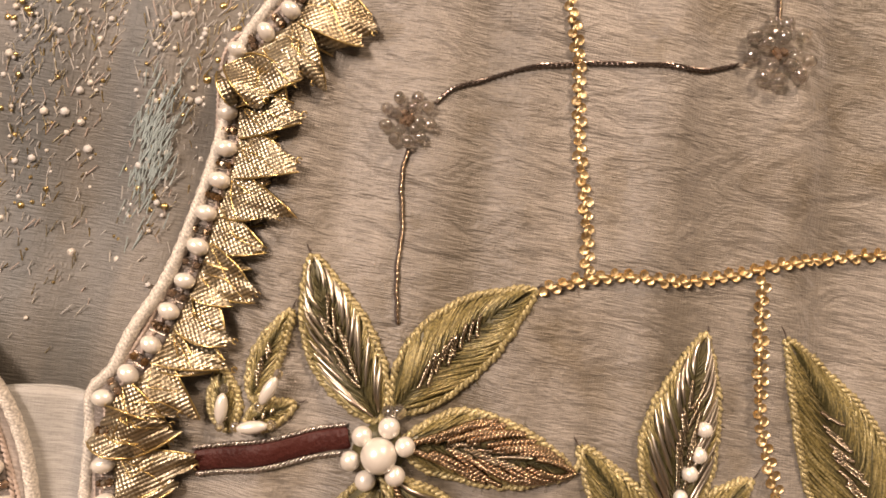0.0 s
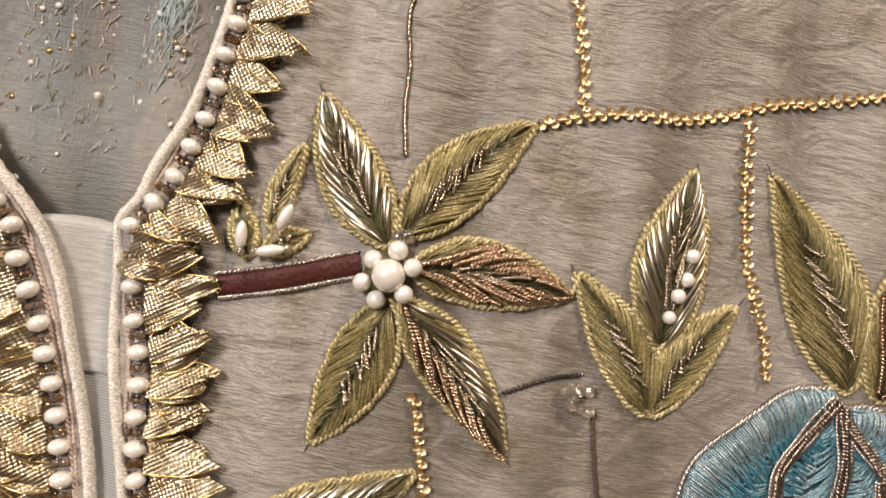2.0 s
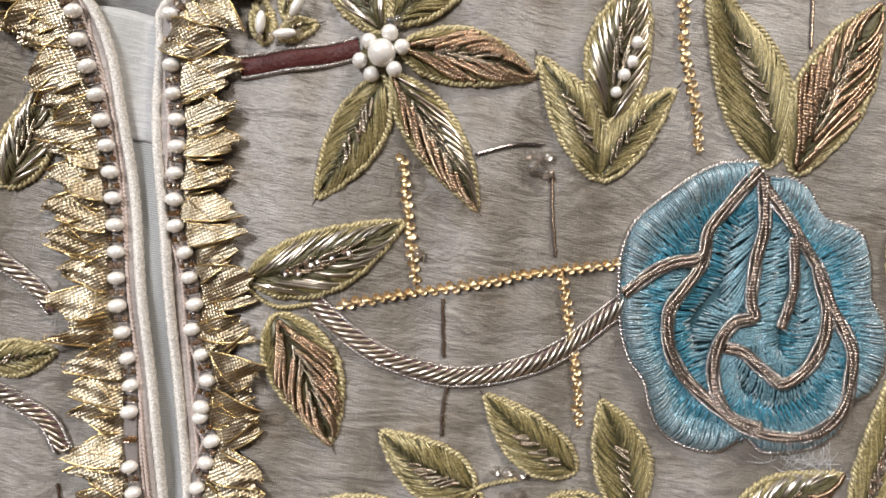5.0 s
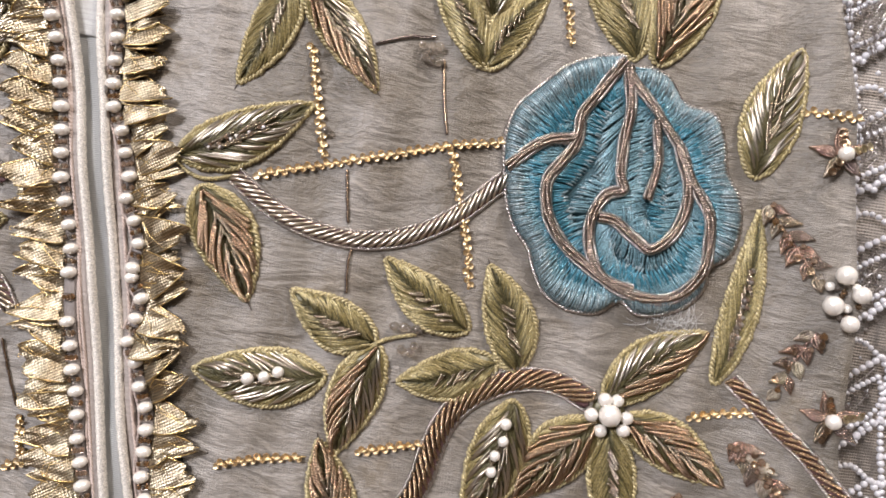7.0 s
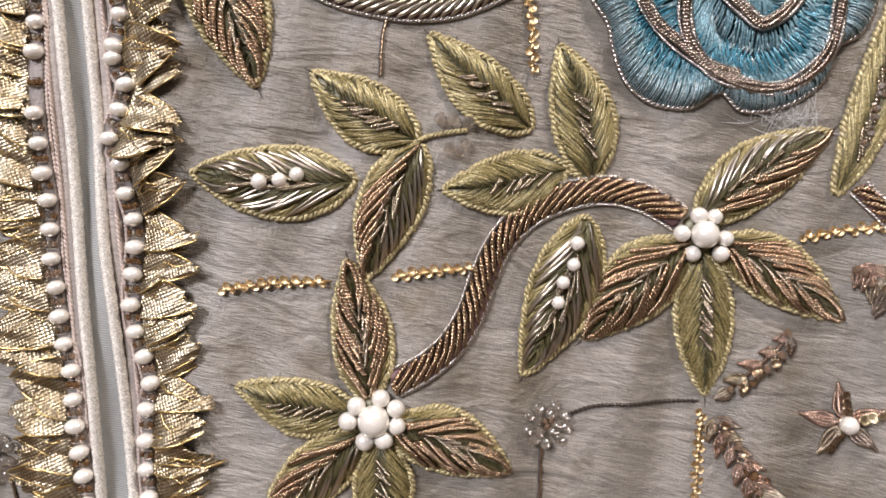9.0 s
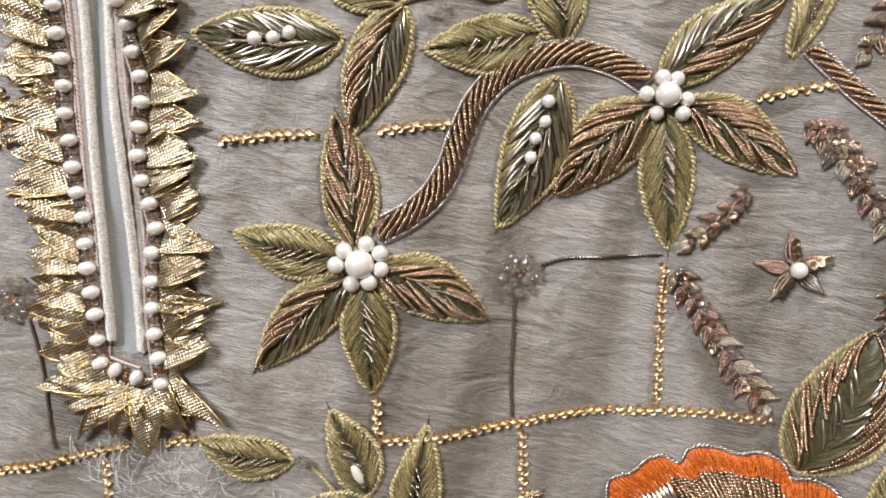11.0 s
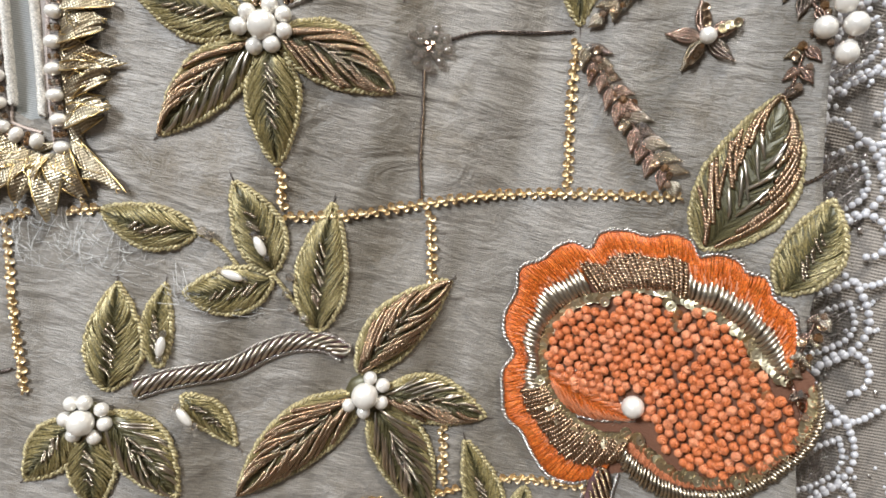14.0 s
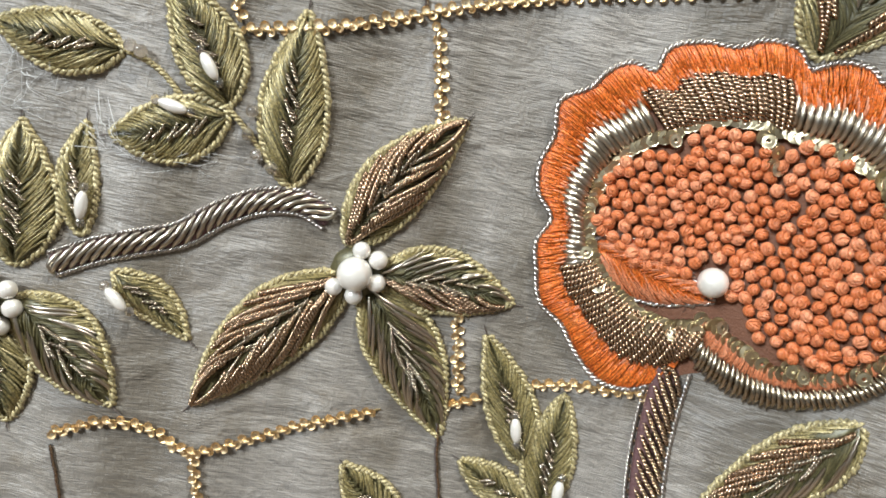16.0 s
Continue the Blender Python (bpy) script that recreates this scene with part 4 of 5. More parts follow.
def satin(s, outer, inner, mat, f0, f1, r, count, lift, bulge, rnd, wound=False, loose=1, slant=0, fray=0.05):
    """Stitches from one line to another; f0 and f1 tell between which shares of the way."""
    a, _ = resample(outer, count=count)
    b, _ = resample(inner, count=count)
    f = np.linspace(0, 1, 5)
    for k in range(count):
        g0, g1 = f0 + rnd.uniform(-fray, fray), f1 + rnd.uniform(-fray, fray)
        if f0 == 0:
            g0 = 0
        slip = min(count - 1, max(0, k + slant + loose * rnd.choice((-2, -1, 0, 0, 1, 2))))
        p = a[k] + (b[slip] - a[k]) * (g0 + (g1 - g0) * f)[:, None]
        pts = on(p, 0)
        pts[:, 1] -= lift + rnd.uniform(0, 0.00035) + bulge * rnd.uniform(0.8, 1.15) * np.sin(f * math.pi) ** 0.7
        if wound:
            s.rope(pts, r, mat, 0.0019)
        else:
            s.tube(pts, r, mat, 5)


def sheet(s, ring, mat, lift):
    c = np.mean(ring, axis=0)
    edge, _ = resample(list(ring) + [ring[0]], 0.0012)
    rows = np.array([c + (edge - c) * f for f in np.linspace(0.02, 1, 22)])
    s.grid(on(rows.reshape(-1, 2), lift).reshape(*rows.shape[:2], 3), mat)


def blue_rose(ring):
    rnd = random.Random(31)
    ring = list(ring)
    closed, _ = resample(list(ring) + [ring[0]], 0.0003)
    c = np.mean(ring, axis=0)
    s = Shape()
    sheet(s, ring, BLUE_GROUND, 0.0007)
    ob = part("blue_rose", s, tunic, "satin-stitched blue rose outlined with silver and bronze cord")
    inner = c + (closed - c) * 0.62
    p = Shape()
    n = len(closed)
    satin(p, closed, inner, BLUE, 0, 0.75, 0.00027, 420, 0.0007, 0.0022, rnd)
    satin(p, closed, inner, BLUE_GREY, 0, 0.5, 0.00027, 430, 0.0012, 0.0024, rnd)
    satin(p, closed, inner, BLUE_BRIGHT, 0.42, 1.0, 0.00027, 400, 0.0012, 0.0015, rnd)
    part("outer_petal", p, ob, "blue satin stitches of the outer petals")
    for line, half, mat in ((ROSE_A, 0.0078, BLUE_BRIGHT), (ROSE_B, 0.005, BLUE_BRIGHT), (ROSE_C, 0.0072, BLUE), (ROSE_D, 0.007, BLUE), (ROSE_E, 0.0055, BLUE), ([(0.1176, 1.2530), (0.1192, 1.2450), (0.1212, 1.2368)], 0.0065, BLUE_BRIGHT), (ROSE_F, 0.007, BLUE)):
        q, t = resample(line, 0.0003)
        m = np.stack([-t[:, 1], t[:, 0]], 1)
        f = Shape()
        for side in (-1, 1):
            mean = q + m * side * half + t * 0.0018
            for i in range(len(mean)):
                for _ in range(4):
                    if inside(mean[i], ring):
                        break
                    mean[i] = q[i] + (mean[i] - q[i]) * 0.6
            satin(f, q, mean, mat if side > 0 else BLUE, 0, 1.0, 0.00026, int(len(q) * 0.56), 0.0013, 0.0012, rnd)
            satin(f, mean, q, BLUE_GREY, 0, 0.4, 0.00026, int(len(q) * 0.24), 0.0015, 0.0008, rnd)
        part("petal", f, ob, "blue satin-stitched petal")
    for line, w in ((ROSE_A, 0.0036), (ROSE_B, 0.0034), (ROSE_C, 0.0033), (ROSE_D, 0.0028), (ROSE_E, 0.0026), (ROSE_F, 0.0033)):
        q, t = resample(line, 0.0003)
        m = np.stack([-t[:, 1], t[:, 0]], 1)
        f = Shape()
        for o, r, mat in ((-0.40, 0.0006, CORD), (-0.14, 0.00084, BROWN_COIL), (0.14, 0.00084, BROWN_COIL), (0.40, 0.0006, CORD)):
            wave = 0.0002 * np.sin(np.arange(len(q)) * 0.11 + o * 9)
            f.rope(on(q + m * (o * w + wave)[:, None], 0.0040 if r > 0.0006 else 0.0036), r, mat, 0.0017)
        part("cord", f, ob, "bronze and silver wound-wire cord")
    e = Shape()
    e.rope(on(closed, 0.0010), 0.0008, CORD, 0.0024)
    part("outline", e, ob, "twisted silver cord outline")


def inside(p, ring):
    x, y = p
    hit = False
    for (x0, y0), (x1, y1) in zip(ring, ring[1:] + ring[:1]):
        if (y0 > y) != (y1 > y) and x < (x1 - x0) * (y - y0) / (y1 - y0) + x0:
            hit = not hit
    return hit


def knot(seed):
    rnd = random.Random(seed)
    s = Shape()
    turns = np.linspace(0, 2 * math.pi * 2.3, 30)
    r = np.linspace(0.74, 0.10, 30)
    shake = np.array([[rnd.uniform(-0.05, 0.05) for _ in range(3)] for _ in range(30)])
    for k in range(3):
        ply = np.stack([r * np.cos(turns + seed + k * 0.42), -0.25 - 1.05 * (0.74 - r) - 0.1 * k, r * np.sin(turns + seed + k * 0.5)], 1)
        s.tube(ply * (1, 1, 0.85 + 0.06 * (seed % 3)) + shake, 0.15, KNOT, 5)
    across = np.linspace(-1, 1, 9)
    for k in range(2):
        s.tube(np.stack([0.62 * across, -0.62 - 0.35 * (1 - across**2), 0.22 * k - 0.1 + 0.16 * across], 1), 0.15, KNOT, 5)
    s.ball((0, -0.2, 0), 0.72, KNOT, 0.8, 2)
    return s.mesh("french_knot")


def orange_flower(top, top_in, low, low_in, knots, petal, seq, pearl, pearl_r):
    rnd = random.Random(41)
    s = Shape()
    sheet(s, [*top, *low[:-1]], RUST, 0.0003)
    ob = part("orange_flower", s, tunic, "large orange flower with satin edge and knotted centre")
    p = Shape()
    satin(p, top, top_in, ORANGE, 0, 0.50, 0.00024, 620, 0.0006, 0.0011, rnd, fray=0.16)
    satin(p, top, top_in, ORANGE, 0.24, 0.66, 0.00024, 560, 0.0008, 0.0009, rnd, fray=0.17)
    satin(p, top, top_in, SALMON, 0.40, 0.64, 0.00022, 240, 0.0011, 0.0009, rnd, fray=0.14)
    part("scalloped_edge", p, ob, "orange satin-stitched scalloped edge")
    a, _ = resample(top, count=200)
    b, _ = resample(top_in, count=200)
    for i0, i1, mat in ((0, 50, BRONZE), (50, 111, SILVER), (111, 150, BRONZE), (150, 200, SILVER)):
        f = Shape()
        if mat is SILVER:
            satin(f, a[i0:i1], b[i0:i1], mat, 0.50, 1.0, 0.00076, int((i1 - i0) * 0.56), 0.0012, 0.0016, rnd, False, 0, -2, 0.02)
        else:
            satin(f, a[i0:i1], b[i0:i1], mat, 0.42, 1.04, 0.00088, int((i1 - i0) * 0.60), 0.0016, 0.0014, rnd, True, 0, 0, 0.025)
        part("coil_band", f, ob, "band of silver wire coils" if mat is SILVER else "band of bronze wire coils")
    f = Shape()
    satin(f, low, low_in, SALMON, 0.42, 1.0, 0.0002, 460, 0.0006, 0.0011, rnd)
    part("lower_petal", f, ob, "salmon satin-stitched lower petal")
    f = Shape()
    satin(f, low, low_in, ANTIQUE, -0.15, 0.50, 0.0006, 74, 0.0012, 0.0014, rnd, loose=0, slant=1)
    part("coil_band", f, ob, "band of antique silver wire coils")
    e = Shape()
    for line in (top, low):
        q, _ = resample(line, 0.0004)
        e.rope(on(q, 0.0009), 0.0008, CORD, 0.0024)
    part("outline", e, ob, "twisted silver cord outline")
    mid = np.mean(knots, axis=0)
    knots = [tuple(mid + (np.array(k) - mid) * 1.075) for k in knots]
    f = Shape()
    sheet(f, knots, RUST, 0.0006)
    ground = part("knot_ground", f, ob, "rust ground under the knots")
    meshes = [knot(k) for k in range(5)]
    xs, zs = [k[0] for k in knots], [k[1] for k in knots]
    step, made, row = 0.0026, 0, 0
    z = min(zs)
    while z < max(zs):
        x = min(xs) + (row % 2) * step / 2
        while x < max(xs):
            c = (x + rnd.uniform(-1, 1) * 0.0004, z + rnd.uniform(-1, 1) * 0.0004)
            far = math.dist(c, pearl) > pearl_r * 1.3
            if inside(c, knots) and far and made < 300:
                place("french_knot", rnd.choice(meshes), ob, c, 0.0012 + rnd.uniform(0, 0.0006), rnd.uniform(0.0017, 0.00195), (rnd.uniform(-25, 25), rnd.uniform(0, 360), rnd.uniform(-25, 25)))
                made += 1
            x += step
        z += step * 0.88
        row += 1
    f = Shape()
    leaf_pieces(f, f, f, "O", petal[0], petal[4], 0.0125, -0.001, rnd, thread=SALMON, under=ORANGE, rim=CORD)
    part("inner_petal", f, ob, "salmon silk inner petal edged with silver cord")
    for line, side in ((top_in, 1), (low_in, -1)):
        q, t = resample(line, 0.0012)
        m = np.stack([t[:, 1], -t[:, 0]], 1) * side
        for k, c in enumerate(q):
            turn = math.degrees(math.atan2(t[k][0], t[k][1]))
            place("sequin", FLAT_SEQUIN_MESH, ob, c + m[k] * (0.0008 + rnd.uniform(-1, 1) * 0.0003), 0.0019, rnd.uniform(0.0013, 0.0016), (rnd.uniform(2, 26), turn, rnd.uniform(-16, 16)))
    for c in seq:
        for e in range(2):
            place("sequin", FLAT_SEQUIN_MESH, ob, (c[0] + e * 0.0008, c[1] - e * 0.0006), 0.0024 + e * 0.0006, 0.0015, (rnd.uniform(-20, 20), 0, rnd.uniform(-20, 20)), "pale gold sequin")
    place("pearl", PEARL_MESH, ob, pearl, 0.0042, pearl_r, (0, 0, 0), "large white pearl")


def torn_patch(centre, r):
    s = Shape()
    for _ in range(int(150 * r / 0.014)):
        a, d = maker.uniform(0, 6.28), r * math.sqrt(maker.random())
        p = np.array(centre) + np.array((math.cos(a) * d * 1.5, math.sin(a) * d * 0.45))
        lean = maker.choice((0.2, 1.4, 1.7, 2.9)) + maker.uniform(-0.5, 0.5)
        l = maker.uniform(0.003, 0.010)
        m = p + np.array((math.cos(lean), math.sin(lean))) * l * 0.5 + np.array((maker.uniform(-1, 1), maker.uniform(-1, 1))) * 0.0006
        e = p + np.array((math.cos(lean), math.sin(lean))) * l
        q, _ = resample([p, m, e], count=7)
        pts = on(q, 0.0003)
        pts[:, 1] -= maker.uniform(0.0004, 0.002) * np.sin(np.linspace(0, 3.14, 7))
        s.tube(pts, maker.uniform(0.00004, 0.00010), FLUFF, 3)
    tagged(part("frayed_fibre", s, tunic, "loose pale fibres of frayed cloth"), kind="stuff")


# ---- the beaded garment beside it ----
def beaded_garment():
    rnd = random.Random(61)
    other = tagged(new("beaded_garment"), "beige net garment with silver-white beadwork, hanging behind the tunic", "garment")
    s = Shape()
    xs, zs = np.linspace(0.08, 0.42, 70), np.linspace(0.72, 1.52, 110)
    x, z = np.meshgrid(xs, zs)
    y = 0.024 + 0.002 * np.sin(x * 120 + 2 * np.sin(z * 8)) + 0.001 * np.sin(x * 50 + z * 40)
    s.grid(np.stack([x, y, z], 2), NET)
    s.grid(np.stack([x, y + 0.0006, z], 2), NET)
    part("net_panel", s, other, "beige net cloth in soft upright folds")

    def string(pts, r, name, mat):
        q, _ = resample(pts, r * 2.05)
        b = Shape()
        for c in q:
            b.ball((c[0], 0.0195 + 0.002 * math.sin(c[0] * 120 + 2 * math.sin(c[1] * 8)), c[1]), r * rnd.uniform(0.85, 1.08), mat, 0.9, 2)
        part(name, b, other, "scrolling string of small white beads")

    for k in range(15):
        z0 = 0.86 + 0.042 * k
        x0 = float(side_of(EDGE_R, z0)) + 0.010
        # a leaf-shaped scroll in two lines, with a curl hanging under it
        f = np.linspace(0, 1, 14)
        for scale in (1.0, 0.62):
            for side in (-1, 1):
                string(np.stack([x0 + 0.010 + side * 0.012 * scale * np.sin(math.pi * f) + 0.010 * f, z0 + 0.032 * scale * (f - 0.45)], 1), 0.00125 * scale ** 0.4, "bead_string", WHITE_BEAD)
        a = np.linspace(0, 4.4, 14)
        string(np.stack([x0 + 0.026 - 0.010 * np.cos(a) * (1 - a / 8), z0 - 0.012 + 0.010 * np.sin(a) * (1 - a / 8)], 1), 0.0012, "bead_string", WHITE_BEAD)
        string([(x0 - 0.012, z0 + 0.020), (x0 - 0.002, z0 + 0.017), (x0 + 0.010, z0 + 0.022), (x0 + 0.022, z0 + 0.017), (x0 + 0.036, z0 + 0.026)], 0.0011, "bead_string", WHITE_BEAD)
        m = Shape()
        for e in range(60):
            g = np.array((x0 + 0.013 + rnd.gauss(0, 0.004) + 0.014 * (e % 3), z0 + rnd.gauss(0, 0.008)))
            m.ball((g[0], 0.0205, g[1]), rnd.uniform(0.0006, 0.0011), rnd.choice((CORD, WHITE_BEAD)), 0.7, 1)
        for e in range(40):
            g = (x0 + 0.013 + rnd.uniform(-1, 1) * 0.006, z0 + rnd.uniform(-1, 1) * 0.010)
            h = rnd.uniform(0.5, 2.6)
            m.tube([(g[0], 0.0195, g[1]), (g[0] + 0.005 * math.cos(h), 0.0185, g[1] + 0.005 * math.sin(h))], 0.0006, CORD, 5)
        tagged(part("wire_motif", m, other, "small motif of silver wire stitches"), kind="stuff")
        for e in range(3):
            petal = Shape()
            petal.ball((x0 + 0.002 + 0.004 * e, 0.019, z0 - 0.021 + 0.002 * (e % 2)), 0.0032, WHITE_BEAD, 0.3, 2)
            part("white_petal", petal, other, "pale lilac-white stone petal")
    for x0 in (0.018, 0.036):
        zs = np.linspace(1.12, 1.45, 20)
        string(np.stack([side_of(EDGE_R, zs) + x0 + 0.002 * np.sin(zs * 40), zs], 1), 0.0012, "bead_string", WHITE_BEAD)


cloth()
trims()
# motifs round the upper flower
flower((0.0007, 1.3008), 0.0036, [(-0.0032, 1.3035), (0.0018, 1.3063), (0.0055, 1.3033), (0.0045, 1.2974), (-0.0011, 1.2952), (-0.0047, 1.2983)], 0.0021, [
    ("S", (-0.0003, 1.3066), (-0.0200, 1.3371), 0.0139, 0.0015),
    ("O", (0.0020, 1.3094), (0.0263, 1.3381), 0.0145, 0.0017),
    ("B", (0.0047, 1.3031), (0.0405, 1.3026), 0.0141, 0.0015),
    ("M", (0.0042, 1.2961), (0.0318, 1.2661), 0.0129, 0.0010),
    ("O", (0.0019, 1.2955), (-0.0104, 1.2612), 0.0138, 0.0012),
])
leaf("O", (0.0625, 1.2792), (0.0405, 1.3081), 0.0118, -0.0018)
leaf("O", (0.0625, 1.2792), (0.0783, 1.3065), 0.0117, 0.0019)
leaf("S", (0.0623, 1.2941), (0.0642, 1.3347), 0.0171, 0.0021, pearls=[(0.0650, 1.3158), (0.0645, 1.3106), (0.0630, 1.3068), (0.0617, 1.3020)], pearl_r=0.0016)
leaf("O", (0.1084, 1.2912), (0.0806, 1.3367), 0.0184, -0.0027)
leaf("B", (0.1143, 1.2906), (0.1290, 1.3391), 0.0196, 0.0014)
leaf("O", (-0.0266, 1.3058), (-0.0218, 1.3254), 0.0055, 0.0008, ovals=[((-0.0231, 1.3092), 20)])
leaf("O", (-0.0305, 1.2988), (-0.0345, 1.3109), 0.0063, 0.0000, ovals=[((-0.0321, 1.3037), -4)])
leaf("O", (-0.0270, 1.3007), (-0.0178, 1.3064), 0.0050, 0.0005, ovals=[((-0.0250, 1.3016), 75)])
stem("maroon", [(-0.0362, 1.2915), (-0.0283, 1.2939), (-0.0176, 1.2975), (-0.0057, 1.3019)], 0.0052)
# rose, its stem and the leaves beside it
leaf("S", (-0.0249, 1.2365), (0.0136, 1.2593), 0.0159, -0.0023, dark_beads=6)
leaf("B", (-0.0160, 1.2289), (0.0048, 1.1973), 0.0186, 0.0017)
stem("silver", [(-0.0061, 1.2339), (0.0012, 1.2294), (0.0106, 1.2246), (0.0226, 1.2216), (0.0356, 1.2215), (0.0495, 1.2255), (0.0651, 1.2368), (0.0714, 1.2437), (0.0774, 1.2502)], 0.0049)
leaf("S", (0.1485, 1.2611), (0.1557, 1.3019), 0.0156, 0.0020)
leaf("O", (0.1484, 1.1974), (0.1521, 1.2521), 0.0093, -0.0015, dark_beads=9)
ROSE_A = [(0.1043, 1.2898), (0.0982, 1.2789), (0.0943, 1.2710), (0.0940, 1.2631), (0.0901, 1.2553), (0.0868, 1.2494), (0.0883, 1.2409), (0.0944, 1.2323), (0.1027, 1.2268), (0.1116, 1.2222), (0.1188, 1.2214)]
ROSE_B = [(0.0740, 1.2509), (0.0792, 1.2566), (0.0854, 1.2614), (0.0937, 1.2648), (0.0943, 1.2710)]
ROSE_C = [(0.1055, 1.2883), (0.1083, 1.2746), (0.1081, 1.2640), (0.1092, 1.2536), (0.1105, 1.2512), (0.1057, 1.2485), (0.1030, 1.2436), (0.1029, 1.2348), (0.1063, 1.2265), (0.1126, 1.2215), (0.1218, 1.2196), (0.1317, 1.2215), (0.1371, 1.2288), (0.1381, 1.2395), (0.1372, 1.2463), (0.1336, 1.2527)]
ROSE_D = [(0.1063, 1.2858), (0.1167, 1.2753), (0.1251, 1.2670), (0.1313, 1.2558), (0.1336, 1.2527)]
ROSE_E = [(0.1166, 1.2735), (0.1193, 1.2607), (0.1180, 1.2490)]
ROSE_F = [(0.1251, 1.2670), (0.1297, 1.2555), (0.1293, 1.2440), (0.1254, 1.2371), (0.1216, 1.2343), (0.1158, 1.2371), (0.1088, 1.2412), (0.1044, 1.2412)]
blue_rose([(0.1039, 1.2919), (0.0962, 1.2903), (0.0880, 1.2856), (0.0805, 1.2779), (0.0741, 1.2696), (0.0723, 1.2605), (0.0738, 1.2504), (0.0772, 1.2388), (0.0803, 1.2333), (0.0854, 1.2281), (0.0884, 1.2216), (0.0932, 1.2153), (0.1010, 1.2118), (0.1099, 1.2125), (0.1166, 1.2174), (0.1219, 1.2143), (0.1287, 1.2151), (0.1362, 1.2198), (0.1401, 1.2276), (0.1398, 1.2314), (0.1453, 1.2365), (0.1470, 1.2464), (0.1450, 1.2547), (0.1402, 1.2617), (0.1379, 1.2701), (0.1336, 1.2781), (0.1252, 1.2808), (0.1189, 1.2872), (0.1124, 1.2892), (0.1064, 1.2881)])
# middle sprays
leaf("S", (0.0321, 1.1793), (-0.0082, 1.1742), 0.0172, 0.0014, pearls=[(0.0096, 1.1751), (0.0142, 1.1763), (0.0181, 1.1784)], pearl_r=0.0018)
leaf("O", (0.0449, 1.1916), (0.0172, 1.2030), 0.0149, 0.0014)
leaf("M", (0.0459, 1.1913), (0.0382, 1.1560), 0.0151, -0.0011)
leaf("O", (0.0720, 1.1998), (0.0432, 1.2173), 0.0137, 0.0014)
leaf("O", (0.0827, 1.1917), (0.0533, 1.1813), 0.0146, 0.0014)
leaf("O", (0.0893, 1.1899), (0.0748, 1.2210), 0.0153, -0.0017)
bead_cluster([(0.0494, 1.1979), (0.0525, 1.1981), (0.0562, 1.1981), (0.0564, 1.1930), (0.0528, 1.1912), (0.0556, 1.1910)])
stem("bronze", [(0.0498, 1.1314), (0.0573, 1.1373), (0.0626, 1.1441), (0.0656, 1.1520), (0.0672, 1.1618), (0.0700, 1.1717), (0.0758, 1.1799), (0.0836, 1.1852), (0.0933, 1.1886), (0.1037, 1.1883), (0.1133, 1.1850)], 0.0066)
leaf("S", (0.0900, 1.1814), (0.0816, 1.1385), 0.0180, 0.0018, pearls=[(0.0882, 1.1742), (0.0884, 1.1688), (0.0867, 1.1640), (0.0865, 1.1588)], pearl_r=0.0018)
flower((0.1194, 1.1821), 0.0035, [(0.1173, 1.1864), (0.1212, 1.1869), (0.1138, 1.1813), (0.1249, 1.1820), (0.1176, 1.1768), (0.1246, 1.1781)], 0.0021, [
    ("M", (0.1177, 1.1853), (0.1439, 1.2126), 0.0152, 0.0016),
    ("B", (0.1168, 1.1793), (0.0956, 1.1502), 0.0179, -0.0015),
    ("O", (0.1202, 1.1784), (0.1298, 1.1412), 0.0142, 0.0000),
    ("B", (0.1236, 1.1812), (0.1565, 1.1674), 0.0151, 0.0015),
])
flower((0.0467, 1.1221), 0.0040, [(0.0418, 1.1248), (0.0474, 1.1277), (0.0515, 1.1260), (0.0525, 1.1218), (0.0500, 1.1178), (0.0454, 1.1164), (0.0404, 1.1207)], 0.0023, [
    ("B", (0.0447, 1.1256), (0.0332, 1.1601), 0.0142, -0.0009),
    ("O", (0.0423, 1.1227), (0.0115, 1.1240), 0.0136, 0.0014),
    ("M", (0.0452, 1.1182), (0.0240, 1.0882), 0.0144, -0.0012),
    ("O", (0.0489, 1.1180), (0.0562, 1.0866), 0.0143, 0.0000),
    ("B", (0.0505, 1.1213), (0.0834, 1.1130), 0.0159, 0.0015),
])
# lower sprays
leaf("O", (0.0380, 1.0639), (0.0109, 1.0646), 0.0117, 0.0012)
leaf("O", (0.0604, 1.0567), (0.0456, 1.0798), 0.0131, -0.0012, ovals=[((0.0563, 1.0640), -38)])
leaf("O", (0.0607, 1.0551), (0.0373, 1.0464), 0.0128, 0.0015, ovals=[((0.0505, 1.0547), -80)])
leaf("O", (0.0756, 1.0424), (0.0732, 1.0792), 0.0137, 0.0009)
bead_cluster([(0.0655, 1.0568), (0.0653, 1.0519), (0.0675, 1.0481), (0.0714, 1.0460), (0.0398, 1.0650), (0.0421, 1.0643)])
leaf("O", (0.0213, 1.0149), (0.0192, 1.0456), 0.0154, -0.0009)
leaf("O", (0.0337, 1.0240), (0.0321, 1.0481), 0.0083, 0.0012, ovals=[((0.0345, 1.0308), 0)])
leaf("O", (0.0421, 1.0173), (0.0588, 1.0048), 0.0078, 0.0012, ovals=[((0.0445, 1.0125), -50)])
stem("plum", [(0.0286, 1.0164), (0.0366, 1.0208), (0.0453, 1.0246), (0.0542, 1.0279), (0.0624, 1.0344), (0.0711, 1.0388), (0.0790, 1.0396), (0.0846, 1.0372)], 0.0050)
